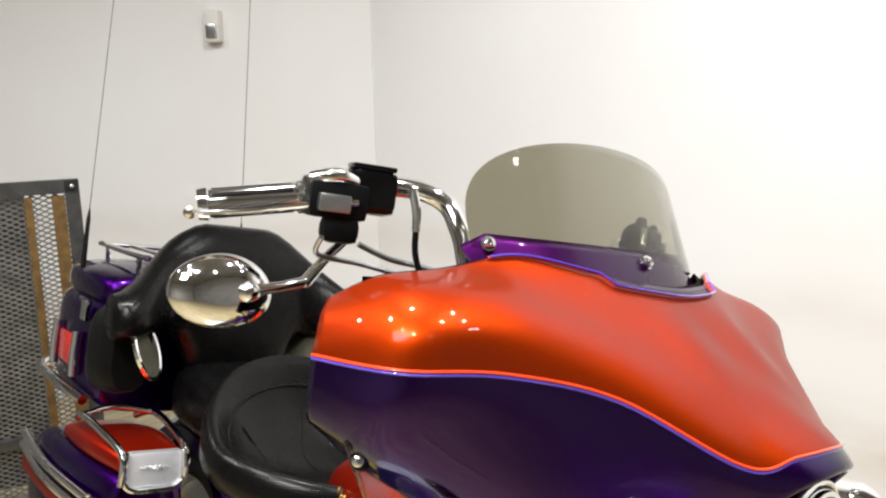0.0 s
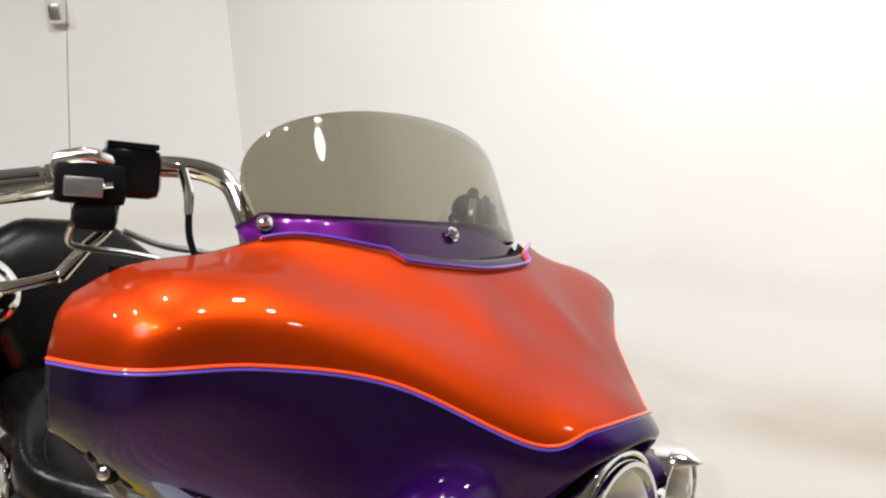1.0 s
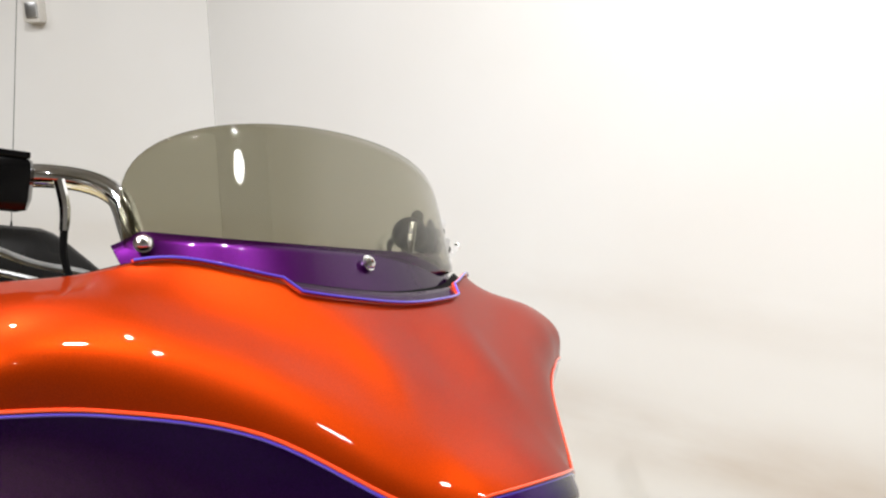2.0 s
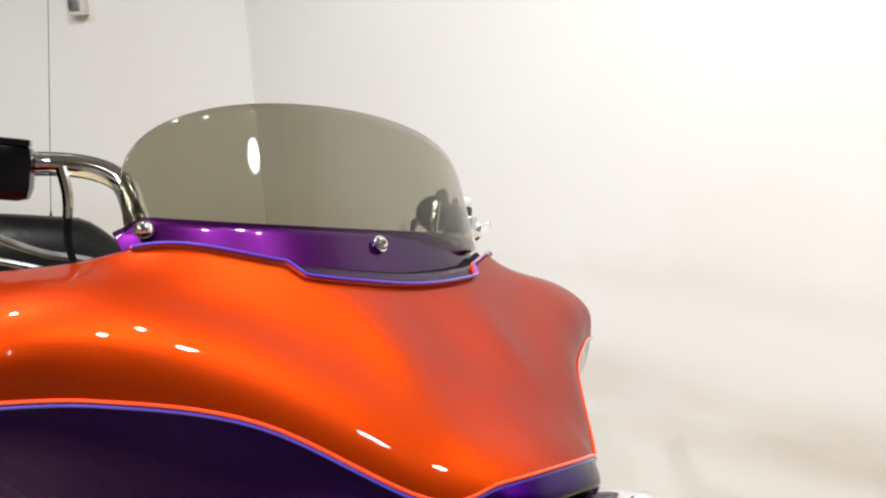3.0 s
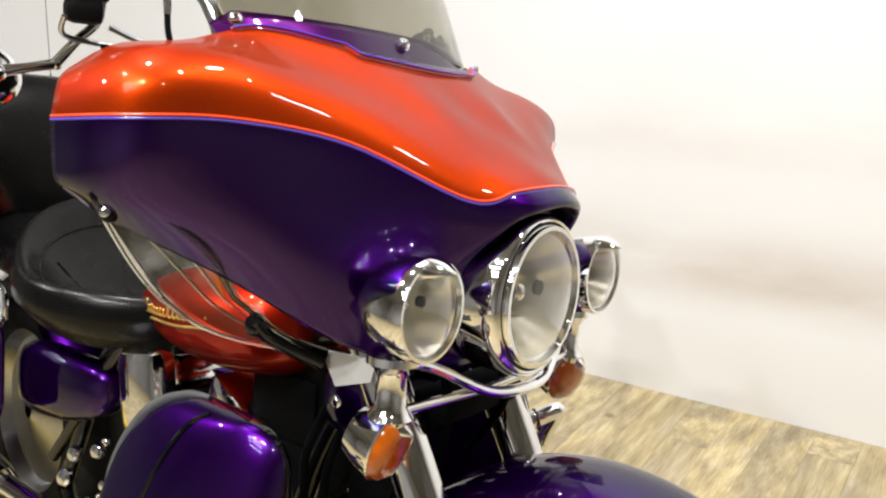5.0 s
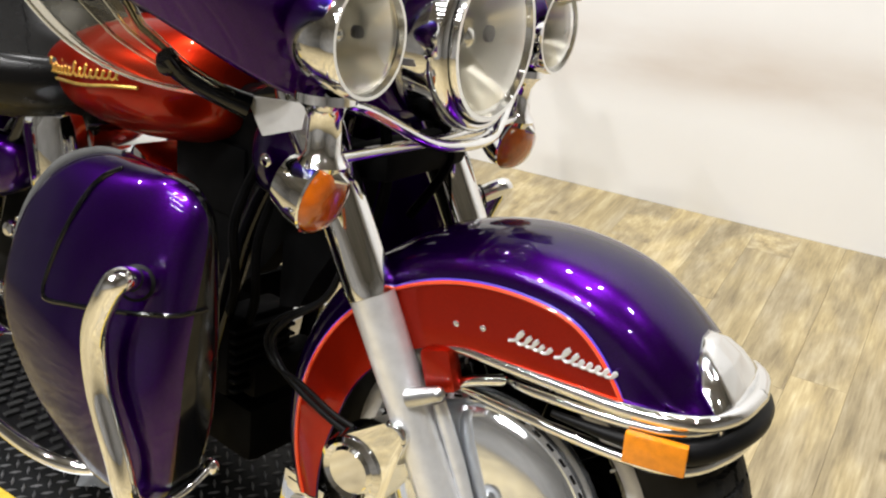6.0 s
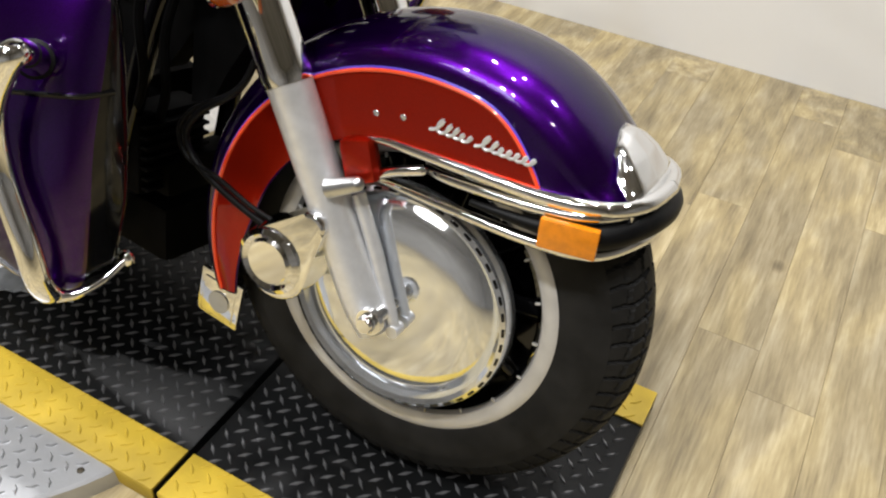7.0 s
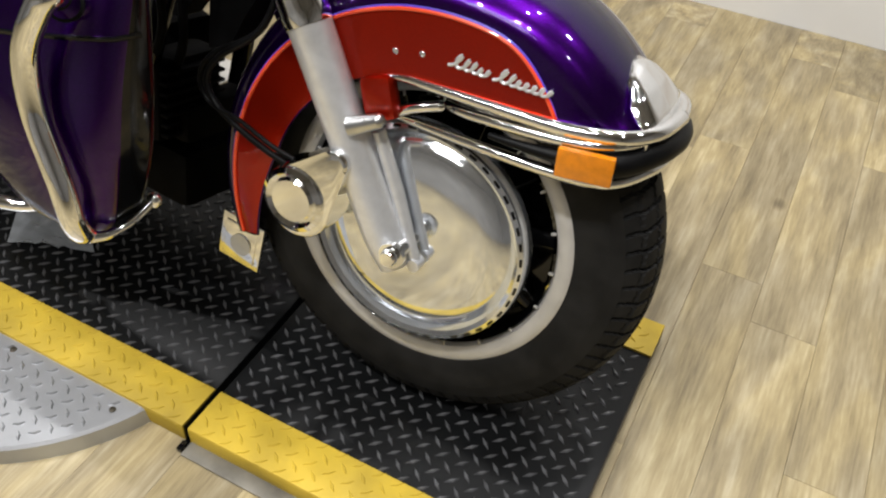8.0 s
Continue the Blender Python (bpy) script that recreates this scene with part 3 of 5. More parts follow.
def low_edge(w):
    """Radius of the skirt's lower edge: level in front of the fork, round behind it."""
    if w < radians(100):
        return min(crown(w) - 0.026, 0.228 / math.sin(w))
    k = max(0.0, (w - radians(162)) / radians(38))
    return 0.230 - 0.004 * min(1, (w - radians(100)) / radians(60)) + 0.036 * k ** 1.5


def shoulder(w):
    """Depth of the rounded top, shallower towards the nose."""
    return min(0.046, crown(w) - low_edge(w) - 0.002)


def fender_point(w, s, proud=0.0):
    """w: angle round the axle from straight ahead; s: -1 to 1 across, from skirt to skirt."""
    a, r0 = abs(s), crown(w)
    if a < 0.55:
        b = a / 0.55 * math.pi / 2
        y, r = 0.100 * math.sin(b) ** 0.9, r0 - shoulder(w) * (1 - math.cos(b))
    else:
        k = (a - 0.55) / 0.45
        y, r = 0.100 + 0.010 * math.sin(k * 1.57), (r0 - shoulder(w)) + (low_edge(w) - (r0 - shoulder(w))) * k
    y = (y + proud) * (1 - 0.16 * max(0.0, (radians(60) - w) / radians(19)) ** 2)
    return Vector((math.cos(w) * r, math.copysign(y, s), 0.318 + math.sin(w) * r))


bm = bmnew()
ws = [radians(41 + (200 - 41) * i / 72) for i in range(73)]
ss = [-1 + 2 * j / 44 for j in range(45)]
grid(bm, [[fender_point(w, s) for s in ss] for w in ws])
fender = fork("front_fender", bm, PURPLE, label="purple front fender with red side panel")
fender.modifiers.new("shell", "SOLIDIFY").thickness = -0.003


def panel_top(w):
    """Share of the skirt at which the red panel begins, running to a point in front."""
    k = max(0.0, min(1.0, (w - radians(54.5)) / radians(24)))
    return 1.0 - (1.0 - 0.575) * math.sin(k * math.pi / 2) ** 0.42


for s in (-1, 1):
    pw = [radians(54.5 + (199 - 54.5) * (i / 64) ** 1.4) for i in range(65)]
    bm = bmnew()
    grid(bm, [[fender_point(w, s * (panel_top(w) + (0.995 - panel_top(w)) * j / 10), 0.0060) for j in range(11)] for w in pw])
    panel = fork("fender_panel", bm, RED, fender, "candy red side panel with pinstripe")
    for off, mat, r in ((0.0, STRIPE_RED, 0.0030), (-0.014, STRIPE_BLUE, 0.0020)):
        bm = bmnew()
        line = [fender_point(w, s * (panel_top(w) + off), 0.0070) for w in pw]
        tube(bm, line, r, 8, smooth=False)
        fork("pinstripe", bm, mat, panel)
    # chrome trim along the lower edge, to the tip
    bm = bmnew()
    line = [fender_point(radians(a), s * 1.0, 0.006) for a in range(108, 50, -4)]
    tube(bm, line + [Vector((0.225, 0.106 * s, 0.549)), Vector((0.256, 0.090 * s, 0.552)), Vector((0.278, 0.055 * s, 0.556)), Vector((0.286, 0.0, 0.558))], [0.003, 0.006, 0.007, 0.008, 0.009, 0.010, 0.011], 10, per=3)
    fork("fender_trim", bm, CHROME, fender, "chrome fender trim rail")
    # raised wordmark, plain looping strokes
    bm = bmnew()
    x = 0.022
    for tall in ((1.7, 1.4, 1.3, 0.85, 0.85), (1.7, 1.4, 0.85, 0.85, 0.85, 0.9, 0.85)):
        pts = []
        for i, h in enumerate(tall):
            wide = 0.0145 if i == 0 else 0.0098
            for k in range(10):
                p = 2 * math.pi * k / 10
                up = 0.0048 * h * (1 - math.cos(p))
                lx = x + wide * (k / 10) + 0.36 * wide * math.sin(p) + 0.55 * up
                pts.append((lx, s * (0.1168 - 0.02 * max(0, lx - 0.10)), 0.5795 - 0.022 * (lx - 0.03) + up))
            x += wide
        tube(bm, pts, 0.0021, 6, smooth=False)
        x += 0.005
    # pale satin silver gives the chrome letters their bright reflection as colour
    fork("emblem_script", bm, SLIDER, fender, "chrome script emblem")
    # rivets on the panel
    for a, q in ((93, 0.82), (101, 0.83)):
        bm = bmnew()
        p = fender_point(radians(a), s * q, 0.007)
        revolve(bm, [(0, 0.0042), (0.0014 * s, 0.0040), (0.0020 * s, 0.0030), (0.0010 * s, 0.0022), (0.0012 * s, 0.0)], p, YAX, 14)
        fork("rivet", bm, HAZED, fender)

# chrome tip on the fender's nose: flat facets folded over the crown, notched behind
bm = bmnew()
rows = []
for w, half, lift in ((55.0, 0.050, 0.004), (52.5, 0.064, 0.013), (47.5, 0.078, 0.018), (43.0, 0.088, 0.016), (39.5, 0.090, 0.005)):
    row = []
    for q in (-1.0, -0.62, -0.25, 0.25, 0.62, 1.0):
        wq = radians(w - (3.0 * abs(q) if w > 50 else 0.0))
        y = half * q
        r = crown(wq) - shoulder(wq) * (1 - math.sqrt(max(0, 1 - (y / 0.101) ** 2))) + lift * (1 - 0.35 * abs(q) ** 2)
        row.append(Vector((math.cos(wq) * r, y, 0.318 + math.sin(wq) * r)))
    rows.append(row)
grid(bm, rows)
bmesh.ops.bevel(bm, geom=[e for e in bm.edges if len(e.link_faces) == 2], offset=0.0025, segments=2, affect="EDGES", profile=0.5)
tip = fork("fender_tip", bm, CHROME, fender, "faceted chrome fender tip", angle=60)
tip.modifiers.new("shell", "SOLIDIFY").thickness = 0.004

# front bumper: two chrome rails with a black rubber band and side reflectors
def bumper_line(z0, z1, out=0.0, back=-0.055):
    half = [(back, 0.098 + out, z0), (0.06, 0.112 + out, z0 + 0.003), (0.17, 0.114 + out, (z0 + z1) / 2), (0.238, 0.102 + out, z1), (0.274 + out, 0.062, z1 + 0.012), (0.287 + out, 0.0, z1 + 0.015)]
    return mirrored(half) + half[-2::-1]


bm = bmnew()
tube(bm, bumper_line(0.522, 0.540, 0.0, 0.02), [0.006, 0.008, 0.008, 0.008, 0.006], 10, per=6)
tube(bm, [(0.02, -0.112, 0.524), (-0.025, -0.112, 0.506), (-0.052, -0.108, 0.486)], 0.007, 10)
bumper = fork("front_bumper", bm, CHROME, label="chrome fender bumper rail with black rubber band")
bm = bmnew()
tube(bm, bumper_line(0.486, 0.492, 0.0, -0.052), [0.006, 0.008, 0.008, 0.008, 0.006], 10, per=6)
fork("lower_rail", bm, CHROME, bumper)
bm = bmnew()
band = [p for p in spline(bumper_line(0.506, 0.517, 0.003), 8) if p.x > 0.085]
tube(bm, band, [0.004, 0.016, 0.016, 0.016, 0.004], 12, flat=1.0, smooth=False)
fork("rubber_band", bm, BLACK, bumper, "black rubber bumper band")
for s in (-1, 1):
    bm = bmnew()
    block(bm, (0.214, 0.124 * s, 0.514), (0.068, 0.012, 0.036), Matrix.Rotation(radians(-7 * s), 3, "Z") @ Matrix.Rotation(radians(-3), 3, "Y"), 0.003)
    fork("side_reflector", bm, REFLECT, bumper, "amber side reflector")

# rear flap tip
bm = bmnew()
block(bm, (-0.302, 0, 0.184), (0.010, 0.168, 0.085), Matrix.Rotation(radians(8), 3, "Y"), 0.004)
for s in (-1, 1):
    block(bm, (-0.298, 0.084 * s, 0.184), (0.078, 0.008, 0.085), Matrix.Rotation(radians(8), 3, "Y"), 0.003)
flap = fork("fender_tail", bm, CHROME, fender, "chrome fender tail tip")
for s in (-1, 1):
    bm = bmnew()
    block(bm, (-0.299, 0.0885 * s, 0.182), (0.060, 0.003, 0.066), Matrix.Rotation(radians(8), 3, "Y"), 0.002)
    fork("tail_panel", bm, CHROME, flap, "polished inset panel")
    bm = bmnew()
    revolve(bm, [(0, 0.0), (0, 0.019), (0.002 * s, 0.019), (0.0025 * s, 0.0)], (-0.296, 0.0905 * s, 0.180), YAX, 20)
    fork("sticker_badge", bm, SILVER, flap)

# red fork bracket and hoses
for s in (-1, 1):
    bm = bmnew()
    block(bm, (-0.062, 0.118 * s, 0.512), (0.046, 0.026, 0.058), Matrix.Rotation(radians(-18), 3, "Y"), 0.010)
    fork("fender_bracket", bm, RED, fender, "red fender bracket")
    bm = bmnew()
    tube(bm, [(-0.085, 0.150 * s, 0.475), (-0.050, 0.146 * s, 0.492)], [0.013, 0.010], 14)
    ball(bm, (-0.048, 0.146 * s, 0.493), (0.010, 0.010, 0.010), None, 12)
    fork("bracket_bolt", bm, SILVER, fender)
for k in range(2):
    bm = bmnew()
    d = 0.012 * k
    tube(bm, [(-0.165, -0.150, 0.388 + d), (-0.203, -0.148, 0.394 + d), (-0.265, -0.138, 0.408 + d), (-0.312 - d, -0.130, 0.428), (-0.330 - d, -0.128, 0.460), (-0.308 - d, -0.126, 0.498), (-0.243, -0.118, 0.557), (-0.225, -0.09, 0.66)], 0.0050 - 0.0014 * k, 10)
    fork("brake_hose", bm, BLACK, label="black brake hose")

# fairing
NET = [
    [(-.335, 0, 1.205), (-.345, -.075, 1.207), (-.365, -.15, 1.212), (-.42, -.25, 1.222), (-.465, -.325, 1.198), (-.49, -.405, 1.182), (-.53, -.44, 1.150)],
    [(-.256, 0, 1.140), (-.255, -.075, 1.145), (-.285, -.14, 1.152), (-.355, -.25, 1.182), (-.385, -.355, 1.186), (-.42, -.437, 1.170), (-.508, -.466, 1.135)],
    [(-.176, 0, 1.090), (-.18, -.075, 1.085), (-.20, -.14, 1.088), (-.285, -.25, 1.138), (-.33, -.362, 1.153), (-.378, -.458, 1.142), (-.497, -.478, 1.11)],
    [(-.103, 0, 1.048), (-.117, -.075, 1.041), (-.149, -.137, 1.028), (-.250, -.250, 1.086), (-.315, -.367, 1.104), (-.374, -.467, 1.099), (-.495, -.482, 1.09)],
    [(-.092, 0, 1.022), (-.104, -.075, 1.010), (-.154, -.134, .972), (-.248, -.252, 1.008), (-.318, -.368, 1.045), (-.382, -.466, 1.05), (-.497, -.480, 1.055)],
    [(-.17, 0, 1.015), (-.165, -.085, .985), (-.178, -.134, .905), (-.250, -.247, .925), (-.328, -.358, .975), (-.402, -.454, 1.005), (-.503, -.472, 1.02)],
    [(-.19, 0, .785), (-.19, -.07, .79), (-.212, -.13, .80), (-.262, -.230, .835), (-.358, -.336, .913), (-.438, -.430, .972), (-.52, -.444, 1.0)],
]


def surface(net, per):
    """A smooth grid over a half net of places, mirrored to the other side."""
    rows = []
    for r in net:
        whole = [(x, -y, z) for x, y, z in r[:0:-1]] + [(x, y, z) for x, y, z in r]
        rows.append(spline(whole, per))
    cols = [spline([rows[i][j] for i in range(len(rows))], per) for j in range(len(rows[0]))]
    return [[c[i] for c in cols] for i in range(len(cols[0]))]


PER = 8
FAIR = surface(NET, PER)
bm = bmnew()
grid(bm, FAIR, mat=lambda i, j: 0 if 3 * PER > i and (i >= 2 or abs(FAIR[i][j].y + FAIR[i][j + 1].y) > 0.27) else 2 if i < 2 else 1)
fairing = fork("fairing", bm, [ORANGE, PURPLE, PLUM], label="batwing fairing, candy orange over purple", angle=60)
fairing.modifiers.new("shell", "SOLIDIFY").thickness = 0.004
for off, mat, r in ((0.002, STRIPE_RED, 0.0018), (-0.0018, STRIPE_BLUE, 0.0017)):
    bm = bmnew()
    tube(bm, [p + Vector((0.001, 0, off)) for p in FAIR[3 * PER]], r, 8, smooth=False)
    fork("pinstripe", bm, mat, fairing)

for off, mat, r in ((0.0, STRIPE_RED, 0.0018), (-0.003, STRIPE_BLUE, 0.0016)):
    bm = bmnew()
    row = [FAIR[2][j] for j in range(len(FAIR[0])) if abs(FAIR[2][j].y) < 0.140]
    ends = [[p for p in FAIR[0] if 0.15 < s * p.y < 0.285] for s in (1, -1)]
    side = 1 if row[0].y > 0 else -1
    path = (ends[0] if side > 0 else ends[1])[:] + row + (ends[1] if side > 0 else ends[0])[:]
    tube(bm, [p + Vector((0.002 - off, 0, 0.002 - off * 0.6)) for p in path], r, 6, smooth=False)
    fork("pinstripe", bm, mat, fairing)

# windshield
def screen_point(u, v):
    """u: -1 to 1 across; v: 0 at the foot to 1 at the rounded top edge."""
    y = 0.280 * u + 0.016
    h = 0.012 + 0.164 * (1 - min(1, abs(u)) ** 2.0) ** (1 / 3.0)
    z = 1.215 + 0.012 * u * u + h * v
    x = -0.385 - (z - 1.215) * 0.471 - 0.159 * (1 - math.sqrt(max(0, 1 - 0.80 * u * u)))
    return Vector((x, y, z))


bm = bmnew()
us = [math.sin(math.pi / 2 * (-1 + j / 24)) for j in range(49)]
grid(bm, [[screen_point(u, i / 14) for u in us] for i in range(15)])
ws_ = fork("windshield", bm, SMOKE, fairing, "smoke-tinted acrylic windshield", angle=80)
ws_.modifiers.new("sheet", "SOLIDIFY").thickness = 0.004
ws_.visible_shadow = False
bm = bmnew()
grid(bm, [[Vector((-0.366 - (dz - 0.0) * 0.8 - 0.168 * (1 - math.sqrt(max(0, 1 - 0.80 * u * u))), 0.273 * u + 0.004, 1.203 + dz * (1 - 0.4 * max(0, abs(u) - 0.92) / 0.08) - 0.004 * u * u)) for u in us] for dz in (-0.012, 0.0, 0.018, 0.036, 0.046)])
strip = fork("windshield_trim", bm, PLUM, fairing, "plum windshield trim strip", angle=80)
strip.modifiers.new("sheet", "SOLIDIFY").thickness = 0.004

for u in (-0.94, 0.0, 0.94):
    bm = bmnew()
    at = Vector((-0.386 - 0.166 * (1 - math.sqrt(1 - 0.80 * u * u)), 0.273 * u + 0.004, 1.233))
    revolve(bm, [(-0.004, 0.0085), (0.005, 0.0085), (0.008, 0.006), (0.009, 0.003), (0.006, 0.0)], at, (1, 0.8 * u, 0.5), 18)
    revolve(bm, [(0.0, 0.010), (0.003, 0.010), (0.003, 0.005)], at, (1, 0.8 * u, 0.5), 18)
    fork("screen_bolt", bm, CHROME, fairing, "chrome windshield bolt")

# inner fairing, black, behind the painted shell
bm = bmnew()
grid(bm, [[p * 1.0 + Vector((-0.012, -p.y * 0.03, 0.0)) for p in r] for r in FAIR])
grid(bm, [[Vector((-0.50 + 0.02 * k, y, z)) for y in (-0.42, -0.2, 0, 0.2, 0.42)] for k, z in enumerate((1.18, 1.08, 0.98))])
fork("inner_fairing", bm, MATT, fairing, "black inner fairing")

# wind deflector blades under the fairing's wings
for s in (-1, 1):
    A = Vector((-0.44, 0.465 * s, 1.01))
    d = Vector((0.12, -0.245 * s, -0.195)).normalized()
    w = Vector((0.871, 0.036 * s, 0.490))
    nrm = d.cross(w).normalized()
    up = lambda k: 0.048 * math.sin(min(1, k / 0.62) * math.pi) - 0.02 * max(0, k - 0.62) / 0.38 * (1 - max(0, k - 0.82) / 0.18)
    dn = lambda k: -0.103 * math.sin(k ** 1.25 * math.pi) ** 0.8
    rows = []
    for i in range(25):
        k = i / 24
        a, b = up(k), dn(k)
        rows.append([A + d * (0.335 * k) + w * (b + (a - b) * j / 8) + nrm * (0.014 * math.sin(j / 8 * math.pi) * math.sin(k * math.pi) * s) for j in range(9)])
    bm = bmnew()
    grid(bm, rows)
    blade = fork("wind_deflector", bm, TINT, fairing, "smoked adjustable wind deflector", angle=80)
    blade.modifiers.new("sheet", "SOLIDIFY").thickness = 0.004
    blade.visible_shadow = False
    bm = bmnew()
    edge = [r[0] for r in rows] + [r[-1] for r in rows[::-1]]
    tube(bm, edge, 0.0035, 6, closed=True, smooth=False)
    fork("deflector_edge", bm, TINT, blade)
    for j in (3, 5):
        bm = bmnew()
        tube(bm, [r[j] + nrm * (0.003 * s) for r in rows[6:21]], 0.0026, 6, smooth=False)
        fork("deflector_rib", bm, TINT, blade)
    bm = bmnew()
    ball(bm, A + d * 0.03 + w * (-0.01), (0.012, 0.012, 0.012), None, 14)
    dbolt = fork("deflector_bolt", bm, BLACK, blade)
    bm = bmnew()
    revolve(bm, [(0.008, 0.007), (0.013, 0.007), (0.015, 0.004), (0.015, 0.0)], A + d * 0.03 + w * (-0.01), (0.5, 0.8 * s, 0.2), 14)
    fork("bolt_head", bm, CHROME, dbolt)
    bm = bmnew()
    ball(bm, A + d * 0.262 + w * (-0.03), (0.014, 0.014, 0.014), None, 14)
    tube(bm, [A + d * 0.25 + w * -0.02, A + d * 0.29 + w * -0.03, A + d * 0.36 + w * -0.005], [0.012, 0.011, 0.016], 12)
    fork("deflector_arm", bm, GLOSS_BLACK, blade)

# headlamp
def lamp_unit(name, at, r, depth, label, parent=bike, lens=True):
    bm = bmnew()
    revolve(bm, [(-depth, r * 0.45), (-depth * 0.7, r * 0.85), (-depth * 0.3, r * 1.0), (-0.012, r * 1.02), (-0.004, r * 1.03), (0.004, r * 1.0), (0.004, r * 0.94), (-0.006, r * 0.92)], at, (1, 0, 0), 48)
    shell = fork(name, bm, CHROME, parent, label)
    bm = bmnew()
    revolve(bm, [(-depth * 0.8, 0.0), (-depth * 0.75, r * 0.4), (-depth * 0.3, r * 0.75), (-0.006, r * 0.92)], at, (1, 0, 0), 40)
    fork("reflector", bm, FROST, shell)
    bm = bmnew()
    revolve(bm, [(0.012, 0.0), (0.010, r * 0.4), (0.005, r * 0.75), (-0.004, r * 0.93), (-0.008, r * 0.93), (0.0, r * 0.75), (0.006, r * 0.4), (0.008, 0.0)], at, (1, 0, 0), 40)
    ln = fork("lens", bm, CLEAR, shell, "clear glass lens")
    ln.visible_shadow = False
    bm = bmnew()
    revolve(bm, [(-depth * 0.75, r * 0.13), (-depth * 0.42, r * 0.13), (-depth * 0.38, r * 0.09), (-depth * 0.36, 0.0)], at, (1, 0, 0), 20)
    fork("bulb", bm, CHROME, shell)
    for dy, dz, q in ((-0.42, 0.06, 0.15), (0.36, 0.05, 0.11)):
        bm = bmnew()
        revolve(bm, [(-depth * 0.40, r * q), (-depth * 0.34, r * q), (-depth * 0.33, r * q * 0.6), (-depth * 0.33, 0.0)], (at[0], at[1] + dy * r, at[2] + dz * r), (1, 0, 0), 18)
        fork("bulb_cap", bm, LINER, shell, "dark round bulb cap")
    return shell


head = lamp_unit("headlamp", (-0.106, 0, 0.898), 0.098, 0.085, "large round chrome headlamp")
bm = bmnew()
revolve(bm, [(-0.075, 0.112), (-0.03, 0.114), (-0.012, 0.1135), (-0.005, 0.110), (-0.003, 0.106), (-0.004, 0.1035), (-0.008, 0.1028)], (-0.106, 0, 0.898), (1, 0, 0), 56)
fork("bezel", bm, CHROME, head, "chrome headlamp bezel")
bm = bmnew()
revolve(bm, [(-0.012, 0.1032), (-0.0065, 0.1032), (-0.0065, 0.1005), (-0.012, 0.1005)], (-0.106, 0, 0.898), (1, 0, 0), 56)
fork("gasket", bm, BLACK, head, "black rubber gasket ring")


def visor(at, axis, r, reach, parent, mat=CHROME):
    """A small peak over the upper front edge of a lamp."""
    a = Vector(axis).normalized()
    side = Vector((0, 1, 0))
    up = a.cross(side).normalized()
    if up.z < 0:
        up = -up
    bm = bmnew()
    rows = []
    for i in range(7):
        f = i / 6
        rows.append([Vector(at) + a * (-0.006 + f * reach * (1 - (t / 0.66) ** 2)) + (side * math.sin(t) + up * math.cos(t)) * (r + 0.002 - 0.004 * f - 0.012 * f * f) for t in (0.62 * (-1.0 + j / 8) for j in range(17))])
    grid(bm, rows)
    v = fork("visor", bm, mat, parent, "small chrome lamp visor")
    v.modifiers.new("sheet", "SOLIDIFY").thickness = 0.002
    return v


for s in (-1, 1):
    at = (-0.128, 0.228 * s, 0.903)
    pl = lamp_unit("passing_lamp", at, 0.061, 0.088, "round chrome passing lamp")
    visor(at, (1, 0, 0.0), 0.063, 0.036, pl)
    ax = (0.95, -0.12 * s, -0.24)
    at = (-0.180, 0.232 * s, 0.728)
    bm = bmnew()
    revolve(bm, [(-0.05, 0.0), (-0.048, 0.016), (-0.040, 0.032), (-0.015, 0.042), (0.004, 0.045), (0.006, 0.043)], at, ax, 32)
    sig = fork("turn_signal", bm, CHROME, label="chrome turn signal with amber lens")
    bm = bmnew()
    revolve(bm, [(0.002, 0.043), (0.012, 0.041), (0.021, 0.032), (0.026, 0.016), (0.027, 0.0)], at, ax, 32)
    fork("lens", bm, AMBER, sig, "amber lens")
    visor(at, ax, 0.044, 0.040, sig)
# lamp bar
bm = bmnew()
tube(bm, [(-0.175, -0.235, 0.828), (-0.165, -0.18, 0.822), (-0.135, -0.085, 0.778), (-0.120, -0.03, 0.770), (-0.120, 0.03, 0.770), (-0.135, 0.085, 0.778), (-0.165, 0.18, 0.822), (-0.175, 0.235, 0.828)], 0.011, 12, flat=0.7)
bar = fork("lamp_bar", bm, CHROME, label="chrome lamp bar")
bm = bmnew()
tube(bm, [(-0.172, -0.215, 0.768), (-0.15, -0.08, 0.772), (-0.145, 0.0, 0.775), (-0.15, 0.08, 0.772), (-0.172, 0.215, 0.768)], 0.007, 10)
fork("lower_bar", bm, CHROME, bar)
for s in (-1, 1):
    bm = bmnew()
    revolve(bm, [(0.0, 0.024), (0.012, 0.030), (0.018, 0.026), (0.026, 0.020), (0.062, 0.019), (0.074, 0.026), (0.080, 0.034), (0.090, 0.034), (0.094, 0.022)], (-0.178, 0.228 * s, 0.752), (0, 0, 1), 24, cap=True)
    fork("bar_post", bm, CHROME, bar)
    bm = bmnew()
    plate(bm, [(-0.320, 0.20 * s, 0.811), (-0.225, 0.20 * s, 0.818), (-0.232, 0.20 * s, 0.788), (-0.292, 0.20 * s, 0.768)], (0, 0.006, 0))
    fork("side_plate", bm, RIM, bar, "pale grey triangular side plate")
bm = bmnew()
block(bm, (-0.215, 0, 0.735), (0.07, 0.20, 0.045), None, 0.018)
block(bm, (-0.255, 0, 0.84), (0.09, 0.16, 0.08), None, 0.02)
tube(bm, [(-0.23, -0.05, 0.80), (-0.20, -0.07, 0.72), (-0.23, -0.05, 0.62)], 0.008, 8)
